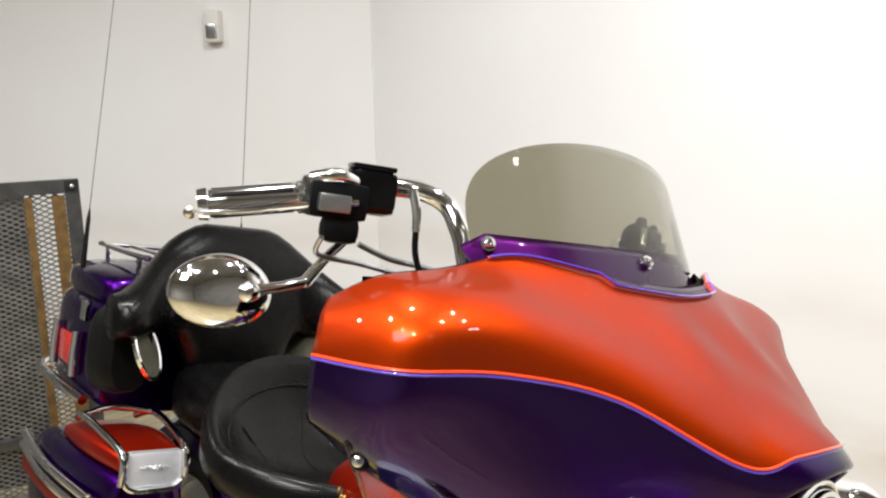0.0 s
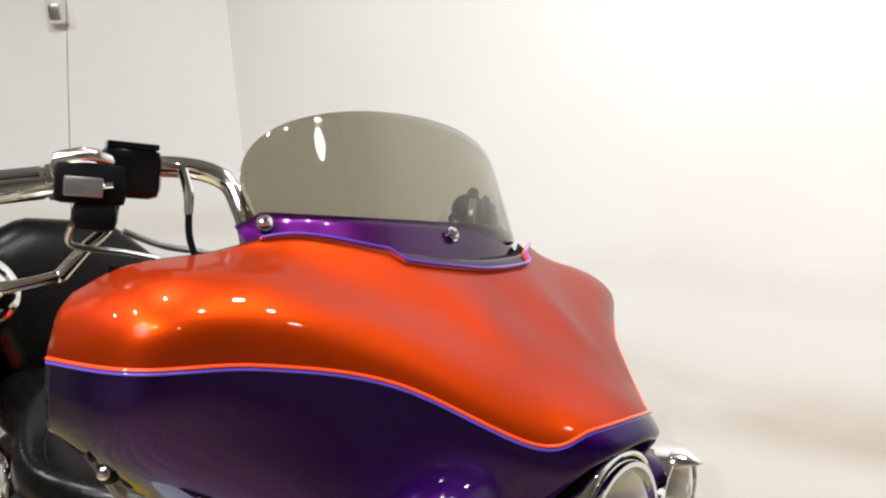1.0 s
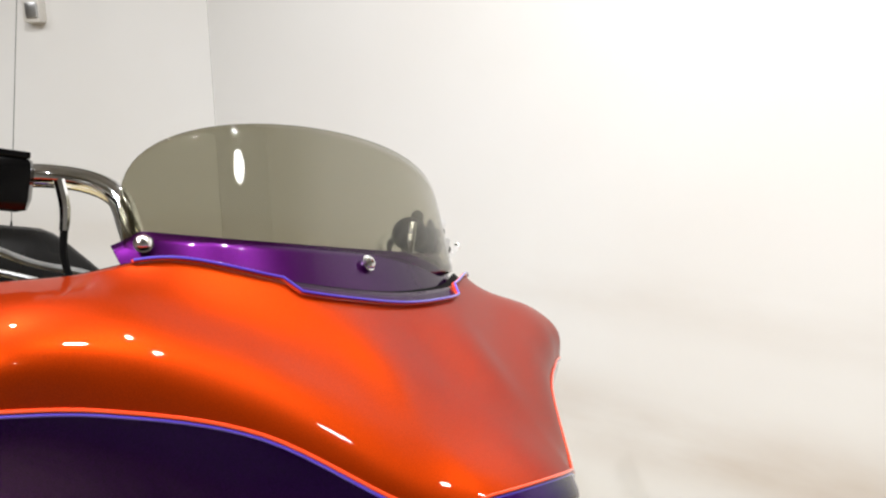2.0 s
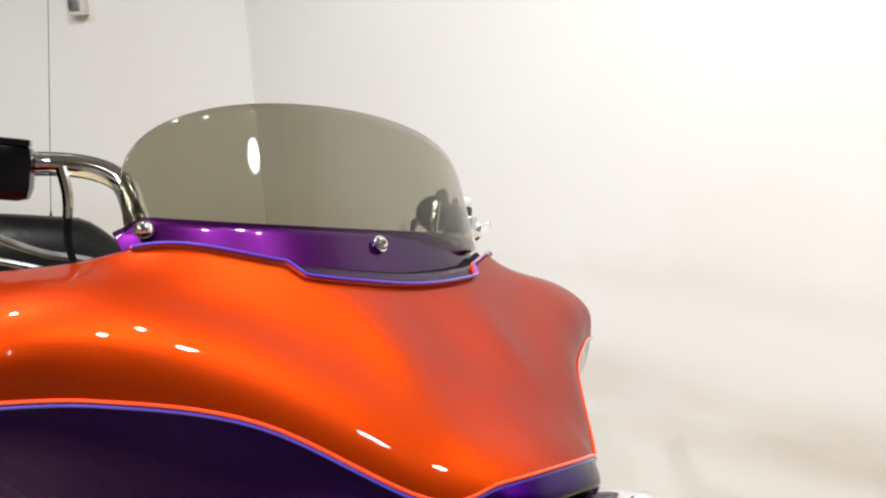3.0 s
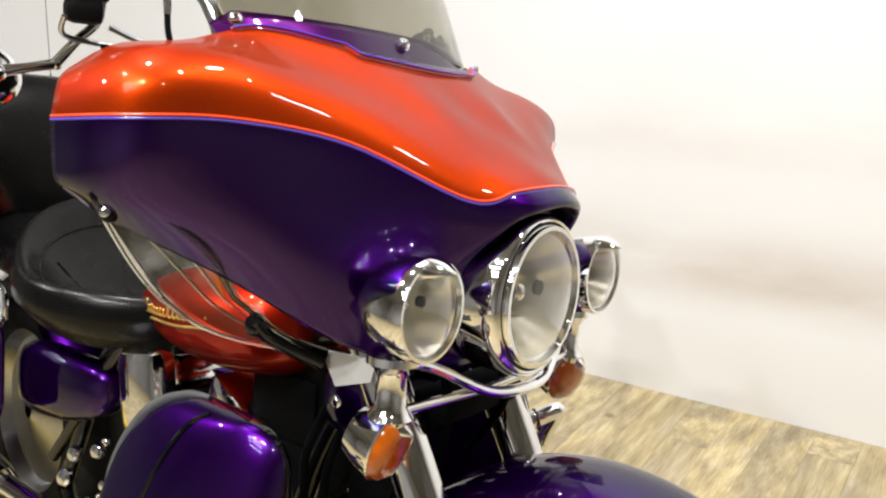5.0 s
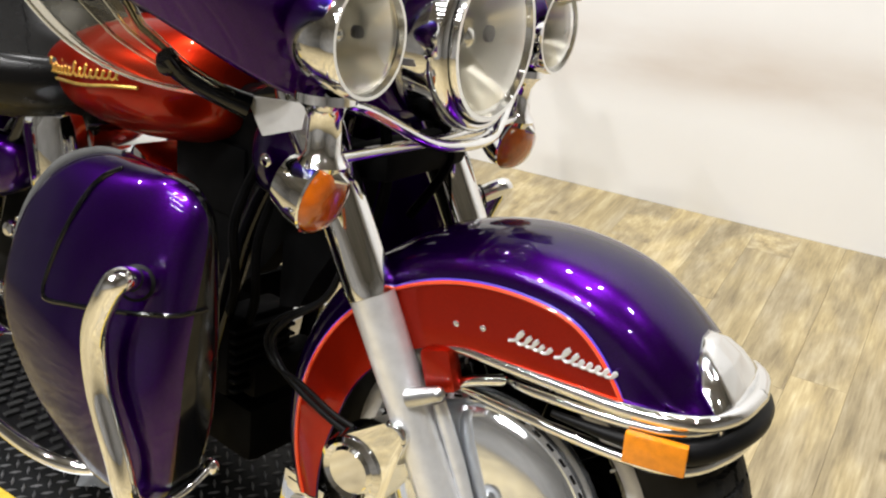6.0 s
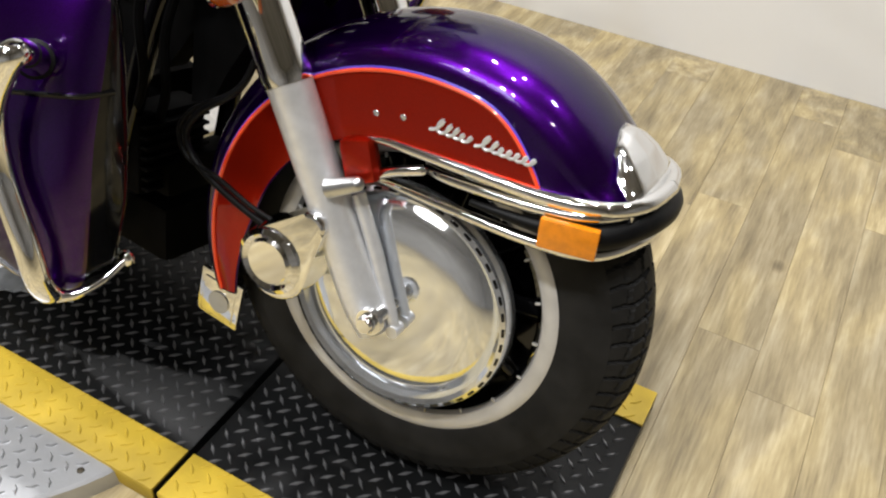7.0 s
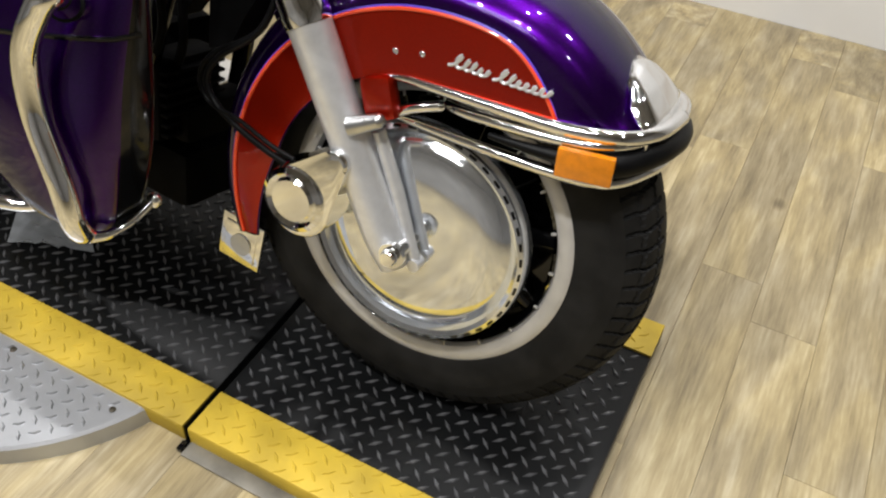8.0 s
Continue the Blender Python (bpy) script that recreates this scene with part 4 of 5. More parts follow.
tube(bm, [(-0.21, 0.04, 0.80), (-0.18, 0.05, 0.73), (-0.22, 0.02, 0.64)], 0.007, 8)
fork("fork_clamp", bm, MATT, label="black lower fork clamp")

# handlebar
bm = bmnew()
half = [(-0.48, 0, 1.14), (-0.50, -0.13, 1.145), (-0.518, -0.205, 1.175), (-0.545, -0.216, 1.240), (-0.580, -0.226, 1.282), (-0.626, -0.282, 1.290), (-0.662, -0.40, 1.266), (-0.71, -0.53, 1.235)]
half[-1] = (-0.705, -0.505, 1.238)
left = [(-0.50, 0.13, 1.143), (-0.522, 0.205, 1.165), (-0.552, 0.232, 1.200), (-0.592, 0.262, 1.232), (-0.632, 0.315, 1.250), (-0.662, 0.40, 1.256), (-0.705, 0.505, 1.238)]
tube(bm, left[::-1] + half, 0.0135, 14)
bars = fork("handlebar", bm, CHROME, label="chrome handlebar")
for s in (-1, 1):
    reach, tip_up = (0.94, 0.0) if s < 0 else (1.06, 0.028)
    g0, g1 = Vector((-0.650, 0.398 * s, 1.262)), Vector((-0.716, 0.545 * s * reach, 1.234))
    gd = (g1 - g0).normalized()
    bm = bmnew()
    tube(bm, [g0, g0 + gd * 0.012, g0 + gd * 0.014, g1 - gd * 0.014, g1 - gd * 0.012, g1], [0.021, 0.021, 0.0175, 0.0175, 0.021, 0.019], 20, smooth=False)
    gr = fork("grip", bm, CHROME, bars, "chrome grip with black rubber bands")
    bm = bmnew()
    for k in range(5):
        a = k * 2 * math.pi / 5
        n = gd.cross(Vector((0, 0, 1))).normalized()
        m = n.cross(gd)
        o = (n * math.cos(a) + m * math.sin(a)) * 0.0165
        tube(bm, [g0 + gd * 0.018 + o, g1 - gd * 0.018 + o], 0.0038, 6)
    fork("grip_rubber", bm, BLACK, gr)
    t = Matrix.Rotation(radians(26 * s), 3, "Z")
    if s < 0:
        bm = bmnew()
        block(bm, (-0.592, 0.345 * s, 1.278), (0.046, 0.066, 0.058), t, 0.014)
        res = fork("brake_reservoir", bm, GLOSS_BLACK, bars, "black brake fluid reservoir")
        bm = bmnew()
        block(bm, (-0.592, 0.345 * s, 1.309), (0.038, 0.056, 0.007), t, 0.002)
        fork("reservoir_lid", bm, GLOSS_BLACK, res)
    else:
        bm = bmnew()
        ball(bm, (-0.594, 0.324, 1.268), (0.030, 0.036, 0.029), t, 20)
        fork("clutch_perch", bm, BLACK, bars, "black clutch lever perch")
    bm = bmnew()
    block(bm, (-0.608, 0.385 * s, 1.262), (0.052, 0.075, 0.046), t, 0.008)
    block(bm, (-0.597, 0.383 * s, 1.226), (0.036, 0.048, 0.034), t, 0.012)
    sw = fork("switch_housing", bm, BLACK, bars, "black switch housing")
    bm = bmnew()
    block(bm, (-0.585, 0.405 * s, 1.258), (0.016, 0.040, 0.022), t, 0.003)
    fork("switch_button", bm, SILVER, sw)
    bm = bmnew()
    revolve(bm, [(0, 0.018), (0.004, 0.024), (0.026, 0.024), (0.030, 0.018)], (-0.635, 0.382 * s, 1.270), (-0.40, 0.9 * s, -0.17), 20, cap=True)
    tube(bm, [(-0.606, 0.352 * s, 1.300), (-0.612, 0.362 * s, 1.292), (-0.606, 0.354 * s, 1.262)], 0.011, 10)
    tube(bm, [(-0.590, 0.372 * s, 1.288), (-0.592, 0.40 * s, 1.292), (-0.615, 0.42 * s, 1.284)], 0.010, 10)
    fork("clamp", bm, CHROME, sw)
    bm = bmnew()
    tube(bm, [(-0.575, 0.375 * s, 1.262), (-0.610, 0.42 * s, 1.252), (-0.665, 0.50 * s * reach, 1.234), (-0.698, 0.562 * s * reach, 1.224 + tip_up)], [0.009, 0.008, 0.009, 0.008, 0.006], 10, flat=0.55)
    ball(bm, (-0.699, 0.565 * s * reach, 1.224 + tip_up), (0.008, 0.008, 0.008), None, 12)
    fork("lever", bm, CHROME, bars, "chrome hand lever")
    mc = Vector((-0.668, 0.487 * s, 1.131))
    tm = Matrix.Rotation(radians(20 * s), 3, "Z")
    bm = bmnew()
    rows = []
    for i in range(13):
        b = i / 12 * math.pi / 2
        k = math.cos(b)
        row = []
        for j in range(40):
            a = 2 * math.pi * j / 40
            # teardrop: fuller towards the rider's outer side
            ry, rz = 0.063 * (1 + 0.10 * math.cos(a)), 0.046 * (1 + 0.10 * math.cos(a - 0.6))
            row.append(mc + tm @ Vector((0.030 * math.sin(b) - 0.004, -s * ry * math.cos(a) * k ** 0.75 * -1, rz * math.sin(a) * k ** 0.75)))
        rows.append(row)
    grid(bm, rows, True)
    mir = fork("mirror", bm, CHROME, bars, "teardrop chrome rear-view mirror", angle=80)
    bm = bmnew()
    grid(bm, [rows[0], [mc + (p - mc) * 0.97 + Vector((-0.006, 0, 0)) for p in rows[0]], [mc + (p - mc) * 0.3 + Vector((-0.007, 0, 0)) for p in rows[0]], [mc + Vector((-0.007, 0, 0)) + (p - mc) * 0.01 for p in rows[0]]], True)
    fork("mirror_glass", bm, CHROME, mir)
    bm = bmnew()
    ball(bm, (-0.640, 0.474 * s, 1.138), (0.015, 0.015, 0.013), None, 16)
    tube(bm, [(-0.640, 0.474 * s, 1.138), (-0.626, 0.438 * s, 1.148), (-0.620, 0.406 * s, 1.156)], [0.009, 0.006, 0.007], 12)
    tube(bm, [(-0.620, 0.406 * s, 1.156), (-0.620, 0.378 * s, 1.188), (-0.620, 0.352 * s, 1.214), (-0.618, 0.346 * s, 1.25)], [0.008, 0.007, 0.007, 0.009], 12)
    ball(bm, (-0.620, 0.406 * s, 1.156), (0.008, 0.008, 0.008), None, 12)
    fork("mirror_stem", bm, CHROME, mir, "chrome mirror stem")
    bm = bmnew()
    tube(bm, [(-0.600, 0.345 * s, 1.21), (-0.585, 0.30 * s, 1.195), (-0.56, 0.24 * s, 1.185), (-0.50, 0.18 * s, 1.15)], 0.0042, 8)
    tube(bm, [(-0.595, 0.41 * s, 1.215), (-0.61, 0.40 * s, 1.192), (-0.595, 0.34 * s, 1.185), (-0.57, 0.27 * s, 1.172)], 0.0036, 8)
    fork("braided_hose", bm, SILVER, bars, "braided steel hose")
    bm = bmnew()
    tube(bm, [(-0.565, 0.295 * s, 1.288), (-0.560, 0.288 * s, 1.26), (-0.558, 0.287 * s, 1.235)], [0.006, 0.006, 0.005], 8)
    fork("hose_fitting", bm, CHROME, bars)
    bm = bmnew()
    tube(bm, [(-0.558, 0.287 * s, 1.236), (-0.555, 0.283 * s, 1.20), (-0.54, 0.26 * s, 1.14)], 0.0042, 8)
    fork("cable", bm, BLACK, bars, "black handlebar cable")

# ---- frame side: tank, engine, seats, luggage ----
def ring_loft(stations, n=28, power=2.4):
    """Superellipse rings: each station is (x, y, z, half width, half height, lean)."""
    rows = []
    for x, y, z, hw, hh, lean in stations:
        row = []
        for k in range(n):
            a = 2 * math.pi * k / n
            c, s = math.cos(a), math.sin(a)
            yy = math.copysign(abs(c) ** (2 / power), c) * hw
            zz = math.copysign(abs(s) ** (2 / power), s) * hh
            row.append(Vector((x + lean * zz, y + yy, z + zz)))
        rows.append(row)
    return rows


def smooth_rows(rows, per=4):
    cols = [spline([r[j] for r in rows], per) for j in range(len(rows[0]))]
    return [[c[i] for c in cols] for i in range(len(cols[0]))]


# fuel tank
st = [(-0.490, 0, 0.772, 0.035, 0.03, 0), (-0.505, 0, 0.772, 0.085, 0.065, 0), (-0.56, 0, 0.770, 0.135, 0.092, 0), (-0.65, 0, 0.763, 0.158, 0.102, 0), (-0.75, 0, 0.755, 0.160, 0.100, 0), (-0.85, 0, 0.746, 0.142, 0.084, 0), (-0.94, 0, 0.738, 0.112, 0.060, 0), (-0.99, 0, 0.734, 0.04, 0.025, 0)]
bm = bmnew()
rows = smooth_rows(ring_loft(st, 40, 2.2), 5)
grid(bm, rows, True, True)
tank = body("fuel_tank", bm, RED, label="candy red fuel tank with gold script")
for s in (-1, 1):
    bm = bmnew()
    x = -0.868
    for n, h in enumerate((1.7, 1.0, 1.2, 0.9, 0.9, 1.0, 0.9, 1.6, 1.0, 1.5, 0.9, 1.0, 0.9, 0.9, 0.9)):
        wide, pts = 0.020 if n in (0, 7) else 0.0145, []
        for k in range(11):
            p = 2 * math.pi * k / 10
            up = 0.0068 * h * (1 - math.cos(p))
            lx = x + wide * (k / 10) + 0.30 * wide * math.sin(p) + 0.35 * up
            q = (lx + 0.865) / 0.25
            pts.append((lx, s * (0.1335 + 0.032 * math.sin(0.35 + 2.3 * q)), 0.744 + 0.026 * q + up))
        tube(bm, pts, 0.0019, 6, smooth=False)
        x += wide
    tube(bm, [(-0.82, s * 0.156, 0.740), (-0.73, s * 0.1635, 0.746), (-0.65, s * 0.161, 0.758), (-0.595, s * 0.152, 0.764)], 0.0028, 6)
    body("tank_script", bm, GOLD, tank, "gold leaf script emblem")
bm = bmnew()
block(bm, (-0.69, 0, 0.866), (0.30, 0.10, 0.03), None, 0.012)
body("tank_console", bm, BLACK, tank, "black tank console")

# rider seat: a deep bucket with a rolled rim, high behind and low in front
def bucket(r, a):
    """r: 0 at the middle, 1 on the rim, more down the outer side; a: angle from straight ahead."""
    c = math.cos(a)
    rear, front = max(0.0, -c), max(0.0, c)
    ax = 0.240 + 0.020 * front
    top = 0.768 + 0.122 * rear ** 1.2 - 0.020 * front
    if r <= 1:
        z = 0.690 + (top - 0.690) * (r ** 2.4) + 0.020 * math.exp(-((r - 0.95) / 0.12) ** 2)
        k = r
    else:
        q = r - 1
        turn = q / 0.28 * 2.3
        z = top + 0.020 * math.exp(-((r - 0.95) / 0.12) ** 2) - (0.060 + 0.045 * rear) * (1 - math.cos(turn))
        k = 1 + 0.085 * math.sin(min(turn, 1.57)) - 0.22 * max(0, turn - 1.2)
    return Vector((-1.078 + ax * k * c, -0.012 + 0.258 * k * math.sin(a), z))


bm = bmnew()
radii = [0.02, 0.12, 0.24, 0.36, 0.48, 0.60, 0.70, 0.78, 0.85, 0.90, 0.94, 0.98, 1.02, 1.06, 1.10, 1.16, 1.22, 1.28]
angles = [2 * math.pi * k / 72 for k in range(72)]
grid(bm, [[bucket(r, a) for a in angles] for r in radii], True)
seat = body("rider_seat", bm, LEATHER, label="black leather rider seat, glossy with wear", angle=80)
bm = bmnew()
tube(bm, [bucket(0.86, a) + Vector((0, 0, 0.001)) for a in angles[12:61]], 0.0035, 8, smooth=False)
body("piping", bm, LEATHER, seat, "rolled seat piping")
for a0 in (2.2, 3.14, 4.08):
    bm = bmnew()
    tube(bm, [bucket(0.18 + 0.12 * k, a0 + 0.1 * math.sin(k)) + Vector((0, 0, 0.0005)) for k in range(6)], 0.0025, 6)
    body("seam", bm, LEATHER, seat)

bm = bmnew()
grid(bm, smooth_rows(ring_loft([(-1.275, -0.02, 0.76, 0.10, 0.05, 0), (-1.29, -0.02, 0.76, 0.155, 0.075, 0), (-1.40, -0.025, 0.762, 0.165, 0.075, 0), (-1.52, -0.03, 0.768, 0.155, 0.078, 0), (-1.56, -0.03, 0.77, 0.13, 0.06, 0)], 32, 3.2), 4), True, True)
body("passenger_seat", bm, LEATHER, label="black leather passenger seat", angle=60)

# passenger backrest with wrap-round bolsters
bm = bmnew()
rows = []
for i in range(25):
    u = -1 + i / 12
    top = 1.168 - 0.165 * ramp_up(abs(u), 0.22, 1.02)
    low = 0.79 + 0.120 * ramp_up(abs(u), 0.28, 0.48)
    xb = -1.575 + 0.125 * ramp_up(abs(u), 0.45, 1.0)
    thick = 0.062 + 0.014 * ramp_up(abs(u), 0.5, 0.8) - 0.030 * ramp_up(abs(u), 0.86, 1.0)
    ring = []
    for k in range(20):
        a = 2 * math.pi * k / 20
        c, s_ = math.cos(a), math.sin(a)
        zc, hz = (top + low) / 2, (top - low) / 2
        z = zc + math.copysign(abs(s_) ** 0.75, s_) * hz
        ring.append(Vector((xb + c * thick - 0.18 * (z - 0.95), 0.340 * u - 0.028, z)))
    rows.append(ring)
grid(bm, rows, True, True)
back = body("passenger_backrest", bm, LEATHER, label="black leather wrap-round passenger backrest", angle=70)
# speaker pods
for s, dx, mid in ((-1, -0.005, 0.278), (1, -0.093, 0.180)):
    bm = bmnew()
    rows = smooth_rows(ring_loft([(x + dx, (mid + y) * s, z, w, h, 0) for x, y, z, w, h in ((-1.64, 0.027, 0.865, 0.045, 0.085), (-1.57, 0.035, 0.868, 0.058, 0.098), (-1.50, 0.034, 0.872, 0.054, 0.094), (-1.47, 0.028, 0.875, 0.042, 0.085))], 28, 2.8), 4)
    grid(bm, rows, True, True)
    pod = body("speaker_pod", bm, BLACK, label="black speaker pod with chrome ring")
    at, axn = (-1.462 + dx, mid * s, 0.884), (0.56, -0.74 * s, 0.38)
    bm = bmnew()
    revolve(bm, [(-0.004, 0.071), (0.003, 0.071), (0.006, 0.067), (0.003, 0.062), (-0.002, 0.062)], at, axn, 36)
    body("speaker_ring", bm, CHROME, pod, "chrome speaker ring")
    bm = bmnew()
    revolve(bm, [(0.002, 0.062), (0.008, 0.03), (0.010, 0.0)], at, axn, 36)
    body("speaker_grille", bm, CLOTH, pod, "woven speaker grille")

def rear(name, bm, mat, parent=bike, label="", smooth=True, angle=38):
    """A part of the trunk, which sits low behind the passenger."""
    bmesh.ops.translate(bm, verts=bm.verts[:], vec=(-0.035, -0.030, -0.070))
    return body(name, bm, mat, parent, label, smooth, angle)


# tour trunk: tapered purple case, lid, rack, lamps, antennas
bm = bmnew()
st = [(-1.62, 0, 0.895, 0.255, 0.125, 0), (-1.635, 0, 0.895, 0.288, 0.138, 0), (-1.80, 0, 0.895, 0.305, 0.140, 0), (-1.98, 0, 0.895, 0.285, 0.138, 0), (-2.06, 0, 0.895, 0.22, 0.125, 0)]
grid(bm, smooth_rows(ring_loft(st, 44, 6.0), 4), True, True)
trunk = rear("tour_trunk", bm, PURPLE, label="purple tour trunk with chrome rack", angle=50)
bm = bmnew()
st = [(-1.64, 0, 1.035, 0.24, 0.035, 0), (-1.66, 0, 1.045, 0.275, 0.050, 0), (-1.80, 0, 1.050, 0.290, 0.060, 0), (-1.98, 0, 1.045, 0.27, 0.055, 0), (-2.05, 0, 1.035, 0.22, 0.040, 0)]
grid(bm, smooth_rows(ring_loft(st, 44, 3.4), 4), True, True)
rear("trunk_lid", bm, PURPLE, trunk, "purple domed trunk lid", angle=50)
for s in (-1, 1):
    bm = bmnew()
    block(bm, (-1.80, 0.306 * s, 0.885), (0.125, 0.012, 0.075), None, 0.005)
    rear("side_marker", bm, RED_LENS, trunk, "red side marker lens")
    bm = bmnew()
    for dx in (-0.085, 0.08):
        tube(bm, [(-1.80 + dx, 0.312 * s, 0.94), (-1.80 + dx, 0.314 * s, 0.88), (-1.80 + dx, 0.312 * s, 0.83)], 0.011, 10)
        rear("lamp_frame", bm, CHROME, trunk, "chrome lamp frame bar")
        bm = bmnew()
    block(bm, (-1.70, 0.304 * s, 0.995), (0.04, 0.016, 0.05), None, 0.004)
    rear("latch", bm, CHROME, trunk, "chrome trunk latch")
bm = bmnew()
tube(bm, [(-1.66, -0.30, 0.785), (-1.80, -0.322, 0.80), (-2.02, -0.29, 0.80), (-2.09, 0, 0.80), (-2.02, 0.29, 0.80), (-1.80, 0.322, 0.80), (-1.66, 0.30, 0.785)], 0.013, 10)
rear("trunk_guard", bm, CHROME, trunk, "chrome trunk guard rail")
bm = bmnew()
tube(bm, [(-1.68, -0.19, 1.135), (-1.98, -0.19, 1.135), (-2.04, -0.14, 1.13), (-2.04, 0.14, 1.13), (-1.98, 0.19, 1.135), (-1.68, 0.19, 1.135), (-1.66, 0.14, 1.135), (-1.66, -0.14, 1.135)], 0.008, 10, closed=True)
for y in (-0.10, 0, 0.10):
    tube(bm, [(-1.67, y, 1.134), (-2.04, y, 1.13)], 0.006, 8)
for x in (-1.72, -1.96):
    for y in (-0.185, 0.185):
        tube(bm, [(x, y, 1.135), (x, y * 0.98, 1.085)], 0.007, 8)
rear("luggage_rack", bm, CHROME, trunk, "chrome luggage rack")
for base, end in (((-1.808, 0.075, 1.075), (-1.96, 0.43, 2.35)), ((-1.675, 0.42, 1.00), (-1.78, 0.66, 2.35))):
    a, b = Vector(base), Vector(end)
    bm = bmnew()
    tube(bm, [a + (b - a) * 0.07, b], [0.0009, 0.0006], 8)
    rod = part("antenna", bm, BLACK, trunk, "thin whip antenna")
    bm = bmnew()
    tube(bm, [a - (b - a) * 0.03, a, a + (b - a) * 0.02, a + (b - a) * 0.06, a + (b - a) * 0.08], [0.006, 0.006, 0.0055, 0.005, 0.0016], 12, smooth=False)
    part("antenna_base", bm, BLACK, rod)

# saddlebags
for s in (-1, 1):
    bm = bmnew()
    st = [(-1.315, 0.30 * s, 0.525, 0.060, 0.11, 0), (-1.33, 0.30 * s, 0.525, 0.080, 0.130, 0), (-1.55, 0.31 * s, 0.515, 0.102, 0.138, 0), (-1.76, 0.31 * s, 0.505, 0.098, 0.132, 0), (-1.86, 0.31 * s, 0.50, 0.070, 0.10, 0)]
    grid(bm, smooth_rows(ring_loft(st, 36, 4.5), 4), True, True)
    bag = body("saddlebag", bm, PURPLE, label="purple hard saddlebag with red lid and chrome rails", angle=50)
    bm = bmnew()
    st = [(-1.32, 0.295 * s, 0.672, 0.055, 0.015, 0), (-1.335, 0.295 * s, 0.676, 0.070, 0.024, 0), (-1.48, 0.300 * s, 0.676, 0.088, 0.028, 0), (-1.64, 0.300 * s, 0.660, 0.080, 0.02, 0)]
    grid(bm, smooth_rows(ring_loft(st, 32, 3.6), 4), True, True)
    lid = body("bag_lid", bm, RED, bag, "candy red saddlebag lid", angle=50)
    bm = bmnew()
    for dy in (-0.066, 0.066):
        tube(bm, [(-1.303, (0.295 + dy) * s, 0.64), (-1.312, (0.295 + dy) * s, 0.700), (-1.42, (0.298 + dy * 1.15) * s, 0.722), (-1.53, (0.30 + dy * 1.2) * s, 0.726), (-1.60, (0.30 + dy) * s, 0.700)], 0.008, 10)
    tube(bm, [(-1.53, 0.225 * s, 0.726), (-1.555, 0.305 * s, 0.734), (-1.53, 0.378 * s, 0.726)], 0.007, 10)
    body("lid_rail", bm, CHROME, lid, "chrome lid rails")
    bm = bmnew()
    block(bm, (-1.312, 0.294 * s, 0.668), (0.012, 0.118, 0.074), Matrix.Rotation(radians(-8), 3, "Y"), 0.010)
    # white reflection of the chrome plate painted in with pale satin silver
    pl = body("nameplate", bm, SLIDER, lid, "chrome nameplate with raised script")
    bm = bmnew()
    tube(bm, [(-1.306, 0.294 * s - 0.062, 0.706), (-1.302, 0.294 * s - 0.062, 0.650), (-1.298, 0.294 * s - 0.045, 0.630), (-1.297, 0.294 * s, 0.627), (-1.298, 0.294 * s + 0.045, 0.630), (-1.302, 0.294 * s + 0.062, 0.650), (-1.306, 0.294 * s + 0.062, 0.706)], 0.0065, 10)
    body("plate_frame", bm, CHROME, pl, "rounded chrome frame")
    bm = bmnew()
    tube(bm, [(-1.304 + 0.003 * math.cos(i), 0.295 * s + (-0.030 + 0.06 * i / 30), 0.672 + 0.004 * math.sin(i * 1.25)) for i in range(31)], 0.0013, 6, smooth=False)
    body("plate_script", bm, SILVER, pl)
    bm = bmnew()
    tube(bm, [(-1.36, 0.405 * s, 0.60), (-1.60, 0.424 * s, 0.60), (-1.85, 0.41 * s, 0.60)], 0.010, 10)
    tube(bm, [(-1.36, 0.405 * s, 0.57), (-1.60, 0.424 * s, 0.57), (-1.85, 0.41 * s, 0.57)], 0.010, 10)
    body("side_rail", bm, CHROME, bag, "chrome side rail")
    bm = bmnew()
    block(bm, (-1.58, 0.412 * s, 0.545), (0.46, 0.016, 0.042), None, 0.005)
    body("side_panel", bm, RED, bag, "candy red side panel")

# side covers
for s in (-1, 1):
    bm = bmnew()
    st = [(-0.95, 0.150 * s, 0.565, 0.02, 0.025, 0), (-0.98, 0.158 * s, 0.558, 0.032, 0.050, 0), (-1.10, 0.170 * s, 0.540, 0.040, 0.072, 0), (-1.26, 0.176 * s, 0.525, 0.036, 0.075, 0), (-1.30, 0.176 * s, 0.520, 0.022, 0.045, 0)]
    grid(bm, smooth_rows(ring_loft(st, 28, 3.0), 4), True, True)
    body("side_cover", bm, PURPLE, label="purple side cover", angle=50)

